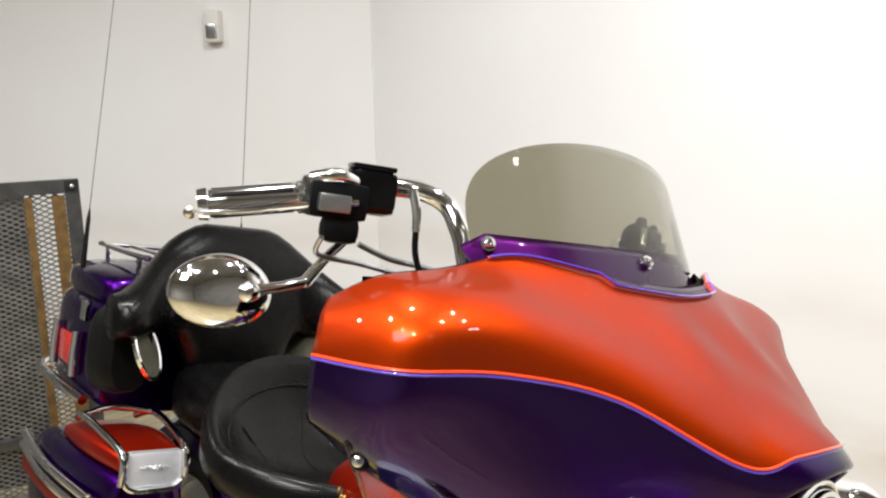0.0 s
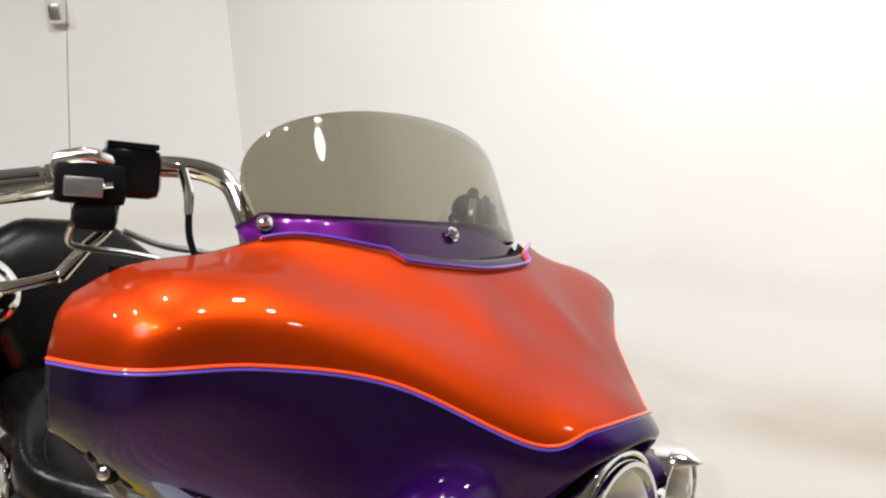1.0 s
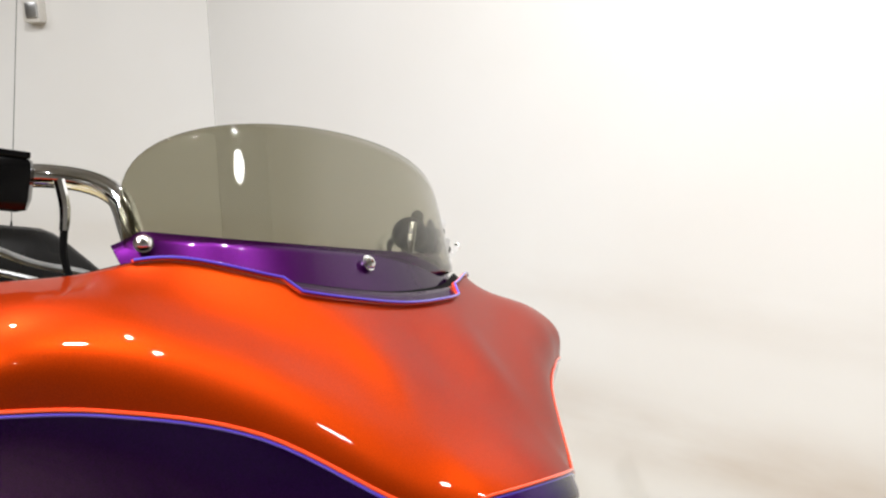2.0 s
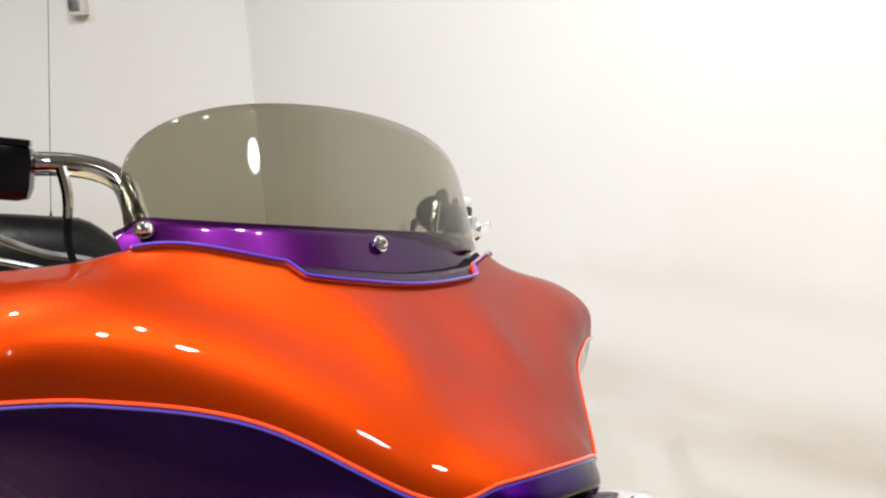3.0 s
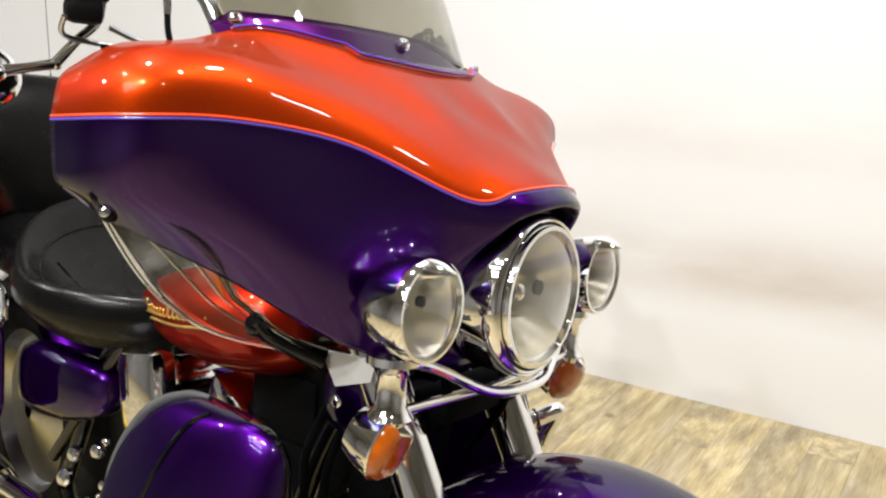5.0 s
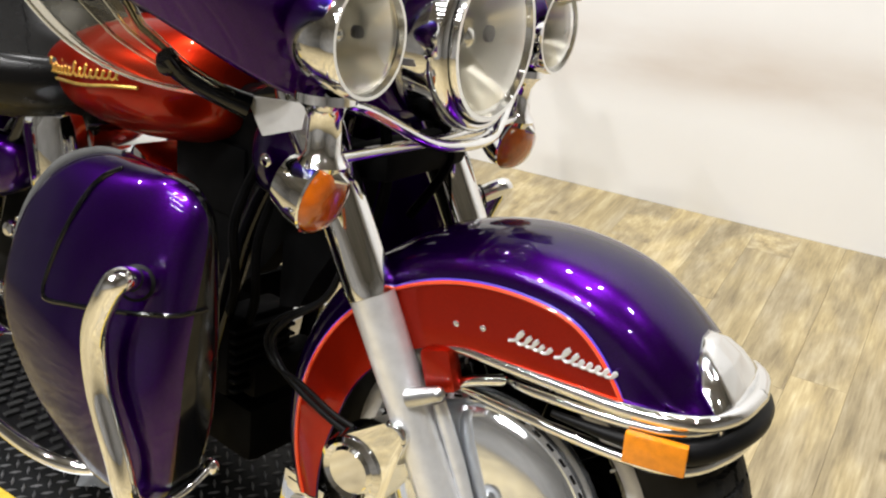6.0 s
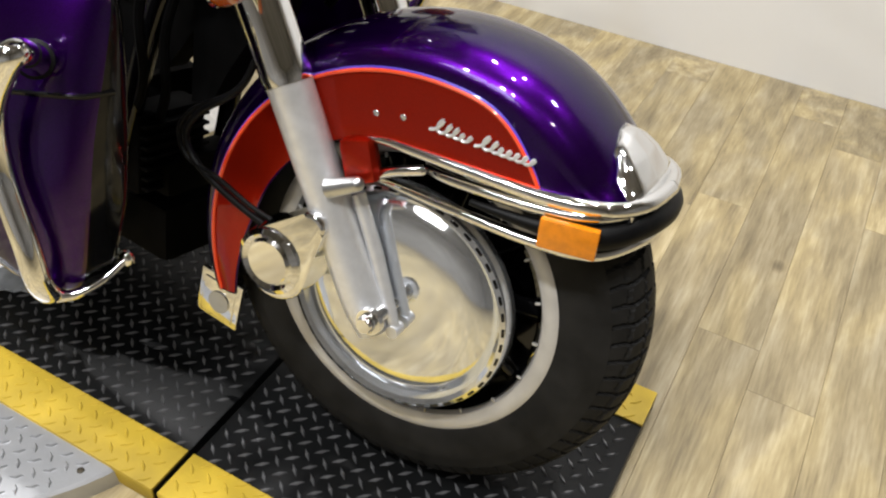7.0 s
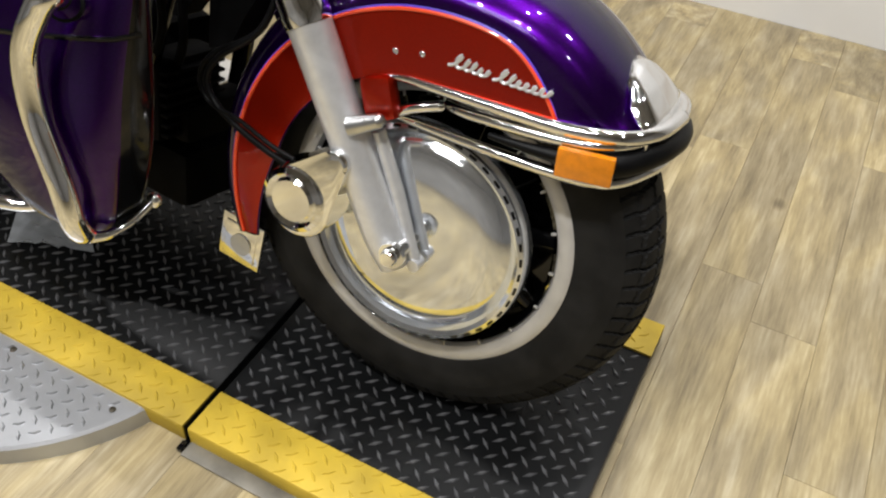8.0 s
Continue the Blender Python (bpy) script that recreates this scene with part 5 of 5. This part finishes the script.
# lower fairings (leg guards)
for s in (-1, 1):
    def section(z, x0, x1, y0, y1, r=0.05):
        """One level of the leg guard: broadly rounded where its outer face turns to the front."""
        n, out, small = 9, [], min(0.03, r * 0.6)
        rx, ry = bow(x0, x1, r)
        for cx, cy, a0, ax, ay in ((x1 - rx, y1 - ry, 0, rx, ry), (x0 + small, y1 - small, 90, small, small), (x0 + small, y0 + small, 180, small, small), (x1 - 0.018, y0 + 0.018, 270, 0.018, 0.018)):
            for k in range(n):
                a = radians(a0 + 90 * k / (n - 1))
                out.append(Vector((cx + ax * math.cos(a), s * (cy + ay * math.sin(a)), z)))
        return out

    def bow(x0, x1, r):
        """Length and depth of the gentle curve by which the outer face turns forward."""
        return min(2.6 * r, 0.72 * (x1 - x0)), 0.85 * r

    outer = ((0.285, 0.330), (0.31, 0.352), (0.40, 0.373), (0.50, 0.372), (0.60, 0.347), (0.66, 0.320), (0.692, 0.299), (0.706, 0.283), (0.710, 0.272))
    spans = ((-0.40, -0.315, 0.265, 0.03), (-0.45, -0.295, 0.25, 0.06), (-0.53, -0.278, 0.24, 0.085), (-0.590, -0.276, 0.235, 0.095), (-0.588, -0.278, 0.235, 0.092), (-0.565, -0.284, 0.235, 0.076), (-0.53, -0.300, 0.24, 0.055), (-0.49, -0.325, 0.245, 0.030), (-0.46, -0.35, 0.25, 0.012))
    secs = [section(z, x0, x1, y0, y1, r) for (z, y1), (x0, x1, y0, r) in zip(outer, spans)]

    def level(z):
        """Back, front, outer reach and roundness of the leg guard at one height."""
        for (za, ya), (zb, yb), a, b in zip(outer, outer[1:], spans, spans[1:]):
            if za <= z <= zb:
                f = (z - za) / (zb - za)
                return [p + (q - p) * f for p, q in ((a[0], b[0]), (a[1], b[1]), (ya, yb), (a[3], b[3]))]

    def face(x, z, out=0.001):
        """A place on the outer face of the leg guard."""
        x0, x1, y1, r = level(z)
        rx, ry = bow(x0, x1, r)
        k = max(0.0, min(1.0, (x - x1 + rx) / rx))
        return (x, s * (y1 - ry + ry * math.sqrt(1 - k * k) + out), z)

    bm = bmnew()
    # front inner faces in black: the purple's dark reflection there, as colour
    grid(bm, smooth_rows(secs, 4), True, True, mat=lambda i, j: 1 if j >= 28 else 0)
    low = body("lower_fairing", bm, [PURPLE, GLOSS_BLACK], label="purple lower fairing with glove box door", angle=60)
    # door gap
    bm = bmnew()
    gap = [face(x, z) for x, z in ((-0.415, 0.705), (-0.436, 0.690), (-0.450, 0.660), (-0.464, 0.610), (-0.475, 0.560), (-0.474, 0.539), (-0.460, 0.534), (-0.42, 0.541), (-0.375, 0.548))] + [face(x, z) for x, z in ((-0.335, 0.554), (-0.300, 0.558), (-0.284, 0.559), (-0.278, 0.560))] + [(-0.275, 0.262 * s, 0.560)]
    tube(bm, gap, 0.0036, 8)
    body("door_gap", bm, GLOSS_BLACK, low)
    bm = bmnew()
    tube(bm, [(-0.586, 0.338 * s, 0.45), (-0.592, 0.338 * s, 0.55), (-0.586, 0.318 * s, 0.62), (-0.558, 0.290 * s, 0.676), (-0.505, 0.268 * s, 0.704), (-0.46, 0.257 * s, 0.710)], [0.004, 0.008, 0.009, 0.009, 0.007, 0.004], 10)
    body("edge_liner", bm, LINER, low, "grey edge liner")
    # guard bar out of the fairing's face
    bm = bmnew()
    tube(bm, [(-0.332, 0.312 * s, 0.586), (-0.292, 0.362 * s, 0.618), (-0.300, 0.374 * s, 0.602), (-0.326, 0.378 * s, 0.545), (-0.326, 0.375 * s, 0.47), (-0.300, 0.370 * s, 0.390), (-0.292, 0.363 * s, 0.335), (-0.308, 0.338 * s, 0.303), (-0.36, 0.30 * s, 0.290), (-0.45, 0.22 * s, 0.270)], 0.0155, 18)
    guard = body("engine_guard", bm, CHROME, label="thick chrome engine guard bar")
    bm = bmnew()
    revolve(bm, [(0, 0.022), (0.003, 0.022), (0.004, 0.018)], (-0.311, 0.333 * s, 0.600), (0.6, 0.75 * s, 0.3), 24)
    body("guard_collar", bm, BLACK, guard)
    bm = bmnew()
    tube(bm, [(-0.298, 0.340 * s, 0.300), (-0.290, 0.315 * s, 0.298), (-0.288, 0.28 * s, 0.304), (-0.292, 0.243 * s, 0.318)], [0.008, 0.006, 0.006], 10)
    ball(bm, (-0.292, 0.240 * s, 0.320), (0.012, 0.009, 0.012), None, 14)
    body("guard_bolt", bm, CHROME, guard)

# engine: v-twin with finned cylinders, rocker covers, air cleaner, pushrod tubes, cases
bm = bmnew()
st = [(-0.62, 0, 0.33, 0.10, 0.10, 0), (-0.66, 0, 0.33, 0.13, 0.13, 0), (-0.82, 0, 0.33, 0.14, 0.15, 0), (-0.98, 0, 0.34, 0.14, 0.13, 0), (-1.03, 0, 0.35, 0.10, 0.10, 0)]
grid(bm, smooth_rows(ring_loft(st, 32, 4), 4), True, True)
engine = body("engine", bm, GLOSS_BLACK, label="black and chrome air-cooled v-twin engine")
for tilt, x0 in ((22, -0.755), (-22, -0.865)):
    d = Vector((math.sin(radians(tilt)), 0, math.cos(radians(tilt))))
    for k in range(9):
        bm = bmnew()
        c = Vector((x0, 0, 0.43)) + d * (0.016 * k)
        block(bm, c, (0.135, 0.15 + 0.006 * (k % 2), 0.006), Matrix.Rotation(radians(tilt), 3, "Y"), 0.0015)
        body("fin", bm, BLACK, engine)
    bm = bmnew()
    block(bm, Vector((x0, 0, 0.43)) + d * 0.07, (0.105, 0.125, 0.15), Matrix.Rotation(radians(tilt), 3, "Y"), 0.01)
    body("cylinder", bm, GLOSS_BLACK, engine)
    bm = bmnew()
    block(bm, Vector((x0, 0, 0.43)) + d * 0.175, (0.135, 0.155, 0.06), Matrix.Rotation(radians(tilt), 3, "Y"), 0.014)
    body("rocker_cover", bm, CHROME, engine, "chrome rocker cover")
    for dx in (-0.035, 0.0):
        bm = bmnew()
        tube(bm, [Vector((x0 + dx, -0.115, 0.34)), Vector((x0 + dx, -0.10, 0.43)) + d * 0.14], 0.011, 10)
        body("pushrod_tube", bm, CHROME, engine, "chrome pushrod tube")
bm = bmnew()
block(bm, (-0.770, -0.185, 0.620), (0.135, 0.05, 0.150), Matrix.Rotation(radians(-12), 3, "Y"), 0.022)
body("horn_cover", bm, CHROME, engine, "rounded chrome horn cover")
for x, z, r in ((-1.064, 0.409, 0.017), (-1.110, 0.343, 0.019), (-0.963, 0.448, 0.016), (-0.949, 0.330, 0.014), (-1.023, 0.314, 0.016), (-0.93, 0.39, 0.012)):
    bm = bmnew()
    revolve(bm, [(0.0, r), (0.008, r), (0.014, r * 0.75), (0.016, 0.0)], (x, -0.175, z), (0.2, -1, 0.15), 20)
    body("engine_cap", bm, CHROME, engine, "round chrome engine cap")
bm = bmnew()
tube(bm, [(-0.90, -0.155, 0.69), (-1.05, -0.16, 0.52), (-1.20, -0.165, 0.355)], 0.013, 12)
body("frame_strut", bm, GLOSS_BLACK, engine)
bm = bmnew()
revolve(bm, [(0, 0.07), (0.03, 0.068), (0.038, 0.05), (0.040, 0.0)], (-0.79, -0.14, 0.33), (0, -1, 0), 36)
for k in range(6):
    a = k * math.pi / 3
    ball(bm, (-0.79 + 0.058 * math.cos(a), -0.178, 0.33 + 0.058 * math.sin(a)), (0.007, 0.006, 0.007), None, 10)
body("cam_cover", bm, CHROME, engine, "chrome cam cover")
rnd = random.Random(5)
for k in range(14):
    bm = bmnew()
    p = Vector((-0.60 - 0.40 * rnd.random(), -0.14 - 0.02 * rnd.random(), 0.25 + 0.30 * rnd.random()))
    revolve(bm, [(0, 0.009), (0.006, 0.009), (0.009, 0.006), (0.009, 0.0)], p, (0, -1, 0.1), 8)
    body("bolt", bm, CHROME, engine)
# painted covers on the steering head
for s in (-1, 1):
    bm = bmnew()
    grid(bm, smooth_rows(ring_loft([(-0.395, 0.085 * s, 0.705, 0.01, 0.02, 0), (-0.385, 0.09 * s, 0.708, 0.022, 0.045, 0), (-0.34, 0.095 * s, 0.715, 0.026, 0.055, 0), (-0.30, 0.09 * s, 0.722, 0.022, 0.045, 0), (-0.285, 0.085 * s, 0.724, 0.01, 0.02, 0)], 24, 2.6), 4), True, True)
    neck = body("neck_cover", bm, PURPLE, label="purple steering head cover")
    bm = bmnew()
    ball(bm, (-0.345, 0.122 * s, 0.712), (0.010, 0.006, 0.010), None, 12)
    body("cover_bolt", bm, CHROME, neck)
# frame tubes
bm = bmnew()
for s in (-1, 1):
    tube(bm, [(-0.34, 0.03 * s, 0.78), (-0.42, 0.08 * s, 0.60), (-0.50, 0.11 * s, 0.30), (-0.60, 0.12 * s, 0.20), (-1.10, 0.13 * s, 0.20), (-1.20, 0.14 * s, 0.30)], 0.017, 12)
    tube(bm, [(-0.36, 0.03 * s, 0.80), (-0.90, 0.06 * s, 0.66), (-1.02, 0.13 * s, 0.62), (-1.12, 0.15 * s, 0.40), (-1.20, 0.14 * s, 0.28)], 0.017, 12)
tube(bm, [(-0.30, 0, 0.95), (-0.36, 0, 0.70)], 0.035, 16)
frame_tubes = body("frame", bm, GLOSS_BLACK, label="black tubular frame")
bm = bmnew()
plate(bm, [Vector((x, -0.02, z)) for x, z in ((-0.62, 0.74), (-0.33, 0.74), (-0.388, 0.580), (-0.425, 0.530), (-0.457, 0.492), (-0.52, 0.47), (-0.62, 0.47))], (0, 0.04, 0))
body("frame_gusset", bm, MATT, frame_tubes, "black frame gusset", angle=20)
bm = bmnew()
plate(bm, [Vector((x, -0.025, z)) for x, z in ((-0.33, 0.74), (-0.24, 0.74), (-0.27, 0.60), (-0.315, 0.535), (-0.345, 0.48), (-0.388, 0.466), (-0.385, 0.575))], (0, 0.05, 0))
body("stem_cover", bm, MATT, frame_tubes, "black steering stem cover", angle=20)
# regulator and horn clutter ahead of the engine
bm = bmnew()
block(bm, (-0.47, -0.04, 0.37), (0.06, 0.13, 0.13), None, 0.01)
cooler = body("oil_cooler", bm, MATT, label="black oil cooler and regulator")
for k in range(7):
    bm = bmnew()
    block(bm, (-0.434, -0.04, 0.318 + 0.017 * k), (0.016, 0.12, 0.005), None, 0.001)
    body("cooler_fin", bm, MATT, cooler)
for name, at, size in (("regulator", (-0.44, 0, 0.33), (0.05, 0.14, 0.06)), ("coil_cover", (-0.57, 0, 0.63), (0.18, 0.10, 0.12)), ("crankcase_front", (-0.62, 0, 0.34), (0.20, 0.20, 0.24)), ("skid_plate", (-0.52, 0.02, 0.235), (0.22, 0.20, 0.10))):
    bm = bmnew()
    block(bm, at, size, None, min(size) * 0.18)
    body(name, bm, MATT, engine)
for y, z0 in ((-0.09, 0.70), (-0.06, 0.66), (0.05, 0.70)):
    bm = bmnew()
    tube(bm, [(-0.36, y, z0 + 0.05), (-0.40, y * 1.4, z0 - 0.08), (-0.42, y * 1.2, z0 - 0.2), (-0.48, y, z0 - 0.3)], 0.007, 8)
    body("wiring_hose", bm, MATT, label="black wiring hose")
# exhaust
for s, xr in ((-1, -2.0),):
    bm = bmnew()
    tube(bm, [(-0.70, -0.10, 0.50), (-0.60, -0.13, 0.40), (-0.62, -0.155, 0.27), (-0.80, -0.165, 0.225), (-1.15, -0.175, 0.23), (-1.40, -0.22, 0.26)], 0.023, 16)
    ex = body("exhaust", bm, CHROME, label="chrome exhaust pipe and silencer")
    bm = bmnew()
    tube(bm, [(-1.36, -0.215, 0.255), (-1.42, -0.22, 0.262), (-1.95, -0.24, 0.29), (-2.10, -0.245, 0.30)], [0.028, 0.042, 0.046, 0.040], 20)
    body("silencer", bm, CHROME, ex)
    bm = bmnew()
    tube(bm, [(-0.66, -0.178, 0.262), (-0.80, -0.188, 0.232), (-1.10, -0.198, 0.238)], 0.026, 14, flat=0.9)
    body("heat_shield", bm, CHROME, ex)
# floorboard
for s in (-1,):
    bm = bmnew()
    out = [(-0.42, 0.30 * s, 0.292), (-0.44, 0.345 * s, 0.290), (-0.52, 0.368 * s, 0.288), (-0.66, 0.372 * s, 0.286), (-0.80, 0.36 * s, 0.286), (-0.86, 0.31 * s, 0.286), (-0.86, 0.22 * s, 0.286), (-0.62, 0.21 * s, 0.288), (-0.46, 0.22 * s, 0.292)]
    plate(bm, spline(out, 5, True), (0, 0, 0.012))
    fb = body("floorboard", bm, BLACK, label="black rubber floorboard with chrome edge", angle=30)
    bm = bmnew()
    tube(bm, out, 0.010, 10, closed=True)
    body("board_edge", bm, CHROME, fb, "chrome floorboard edge")
    stud = bmnew()
    block(stud, (0, 0, 0), (0.010, 0.022, 0.005), None, 0.0015)
    bmesh.ops.transform(stud, matrix=LEAN @ HEAD, verts=stud.verts[:])
    shape = bpy.data.meshes.new("rubber_stud")
    stud.to_mesh(shape)
    stud.free()
    shape.materials.append(RUBBER)
    shift = (LEAN @ HEAD).to_3x3()
    for k in range(18):
        for q in range(4):
            at = Vector((-0.47 - 0.021 * k, (0.246 + 0.030 * q + 0.015 * (k % 2)) * s, 0.2960))
            ob = new("rubber_stud", shape)
            ob.parent, ob.matrix_parent_inverse = fb, Matrix()
            ob.location = shift @ at
# brake pedal side chrome
bm = bmnew()
tube(bm, [(-0.62, -0.19, 0.30), (-0.50, -0.25, 0.33), (-0.43, -0.27, 0.37)], 0.009, 10)
block(bm, (-0.43, -0.27, 0.378), (0.05, 0.06, 0.014), None, 0.005)
body("brake_pedal", bm, CHROME, label="chrome brake pedal")
# side stand
bm = bmnew()
tube(bm, [(-0.62, 0.16, 0.22), (-0.56, 0.24, 0.10), (-0.52, 0.31, -0.055)], 0.012, 10)
body("side_stand", bm, GLOSS_BLACK, label="black side stand")

# rear wheel
bm = bmnew()
revolve(bm, [(-0.060, 0.21), (-0.066, 0.25), (-0.062, 0.29), (-0.045, 0.312), (0, 0.324), (0.045, 0.312), (0.062, 0.29), (0.066, 0.25), (0.060, 0.21)], (-1.61, 0, 0.318), (0, 1, 0), 72)
rt = body("rear_tyre", bm, RUBBER, label="black rear tyre")
bm = bmnew()
revolve(bm, [(-0.06, 0.02), (-0.05, 0.06), (-0.03, 0.19), (-0.06, 0.21), (0.06, 0.21), (0.03, 0.19), (0.05, 0.06), (0.06, 0.02)], (-1.61, 0, 0.318), (0, 1, 0), 48)
body("rear_rim", bm, SILVER, rt)
bm = bmnew()
rows = []
for i in range(40):
    w = radians(20 + 150 * i / 39)
    rows.append([Vector((-1.61 + math.cos(w) * r, y, 0.318 + math.sin(w) * r)) for y, r in ((-0.10, 0.30), (-0.098, 0.335), (-0.07, 0.362), (0, 0.372), (0.07, 0.362), (0.098, 0.335), (0.10, 0.30))])
grid(bm, rows)
body("rear_fender", bm, PURPLE, label="purple rear fender")

# ---- raised treads, planks (many small pieces, last) ----
def tread_mesh(name, cells, long, wide, high, mat, parent, z):
    """Raised lozenges, alternately turned, as one mesh."""
    verts, faces = [], []
    for x, y, a in cells:
        c, s = math.cos(a), math.sin(a)
        n = len(verts)
        for u, v, h in ((-long, 0, 0), (0, -wide, 0), (long, 0, 0), (0, wide, 0), (-long * 0.6, 0, high), (0, -wide * 0.45, high), (long * 0.6, 0, high), (0, wide * 0.45, high)):
            verts.append((x + u * c - v * s, y + u * s + v * c, z + h))
        faces += [(n + 4, n + 5, n + 6, n + 7), (n, n + 1, n + 5, n + 4), (n + 1, n + 2, n + 6, n + 5), (n + 2, n + 3, n + 7, n + 6), (n + 3, n, n + 4, n + 7)]
    me = bpy.data.meshes.new(name)
    me.from_pydata(verts, [], faces)
    me.materials.append(mat)
    ob = new(name, me)
    ob.parent, ob.matrix_parent_inverse = parent, parent.matrix_basis.inverted()
    return tagged(ob, kind="stuff")


def cells_in(x0, x1, y0, y1, pitch, ok=lambda x, y: True):
    """A square lattice of lozenges one way, with those of the other way in its middles."""
    out, i = [], 0
    y = y0
    while y < y1:
        x = x0 + (pitch / 2 if i % 2 else 0)
        while x < x1:
            if ok(x, y):
                out.append((x, y, radians(-42) if i % 2 else radians(42)))
            x += pitch
        y += pitch / 2
        i += 1
    return out


inside = lambda x, y: abs(x + 0.266) > 0.018
tread_mesh("tread", cells_in(-1.6, X1 - 0.01, -0.180, 0.230, 0.0335, inside), 0.0130, 0.0032, 0.0028, TREAD, stage, -0.0037)
tread_mesh("stripe_tread", cells_in(-1.6, X1 - 0.01, Y0 + 0.007, -0.193, 0.0335, inside) + cells_in(-1.6, X1 - 0.01, 0.242, Y1 - 0.007, 0.0335, inside), 0.0125, 0.0030, 0.0020, YELLOW, stage, 0.0004)
tread_mesh("disc_tread", cells_in(-1.1, -0.25, -0.52, 0.3, 0.0335, lambda x, y: (x + 0.70) ** 2 + (y + 0.115) ** 2 < 0.365 ** 2 and (y < Y0 - 0.01 or y > Y1 + 0.01)), 0.0115, 0.0040, 0.0042, STEEL_PLATE, disc, -0.0062)
for x, y in ((-0.390, -0.296), (-0.62, -0.285), (-0.80, -0.40)):
    bm = bmnew()
    revolve(bm, [(0, 0.006), (0.002, 0.0055), (0.003, 0.003), (0.003, 0.0)], (x, y, -0.006), (0, 0, 1), 12)
    part("screw", bm, IRON, disc)
bm = bmnew()
plate(bm, [(-0.270, -0.275, -0.034), (-0.262, -0.275, -0.034), (-0.262, -0.292, -0.034), (-0.270, -0.292, -0.034)], (0, 0, 0.01))
block(bm, (-0.266, 0.02, -0.0385), (0.012, 0.60, 0.002))
part("seam_strip", bm, GLOSS_BLACK, stage, smooth=False)
bm = bmnew()
block(bm, (0.04, Y0 - 0.0145, -0.0365), (0.60, 0.027, 0.005), None, 0.002)
part("edge_angle", bm, DULL, stage, "thin dull steel edge angle")

# clear plastic bag scrap on the stage beside the floorboard
bm = bmnew()
rows = []
rb = random.Random(3)
for i in range(13):
    u = i / 12
    rows.append([Vector((-0.885 + 0.16 * u + 0.06 * v, -0.03 + 0.03 * u - 0.080 * v + 0.03 * u * v, 0.003 + 0.012 * rb.random() * math.sin(math.pi * u))) for v in (k / 8 for k in range(9))])
grid(bm, rows)
bagp = part("plastic_scrap", bm, PLASTIC, None)
tagged(bagp, "crumpled clear plastic scrap lying on the platform", "plastic scrap")

# crumpled sheet of paper on the floor behind the machine
bm = bmnew()
rows = []
for i in range(13):
    u = i / 12
    rows.append([Vector((-1.08 + 0.20 * u + 0.03 * v, 0.56 + 0.13 * v - 0.03 * u, FLOOR + 0.003 + 0.030 * rb.random() * math.sin(math.pi * u) * math.sin(math.pi * min(1, v + 0.1)))) for v in (k / 8 for k in range(9))])
grid(bm, rows)
paper = tagged(part("paper_sheet", bm, PALE, None, angle=20), "crumpled sheet of white paper on the floor", "paper")
paper.modifiers.new("sheet", "SOLIDIFY").thickness = 0.0006

# planks
PW, PL = 0.122, 0.92
meshes = []
for k in range(6):
    bm = bmnew()
    block(bm, (0, 0, 0), (PW - 0.0005, PL - 0.0006, 0.010), None, 0.0004)
    me = bpy.data.meshes.new("plank")
    bm.to_mesh(me)
    bm.free()
    me.materials.append(PLANK)
    meshes.append(me)
rp = random.Random(11)
far = bmnew()
for i in range(-46, 27):
    x = 0.41 + PW * i
    # the wall's line, past which the boards end
    reach = 1.624 + (x + 2.49) * (0.009 if x > -2.49 else 0.607)
    y = -4.6 + PL * (rp.random() - 0.5)
    while y - PL / 2 < reach:
        y0, y1 = max(-4.59, y - PL / 2), min(reach, y + PL / 2)
        if y1 - y0 > 0.03:
            if -1.6 < x < 2.7 and y1 > -2.2:
                ob = new("plank", meshes[rp.randrange(6)])
                ob.parent = floor
                ob.location = (x, (y0 + y1) / 2, FLOOR - 0.0045)
                ob.scale = (1, (y1 - y0) / PL, 1)
            else:
                block(far, (x, (y0 + y1) / 2, FLOOR - 0.0045), (PW - 0.0009, y1 - y0 - 0.001, 0.010))
        y += PL
tagged(part("far_planks", far, PLANK, floor, smooth=False), kind="stuff")
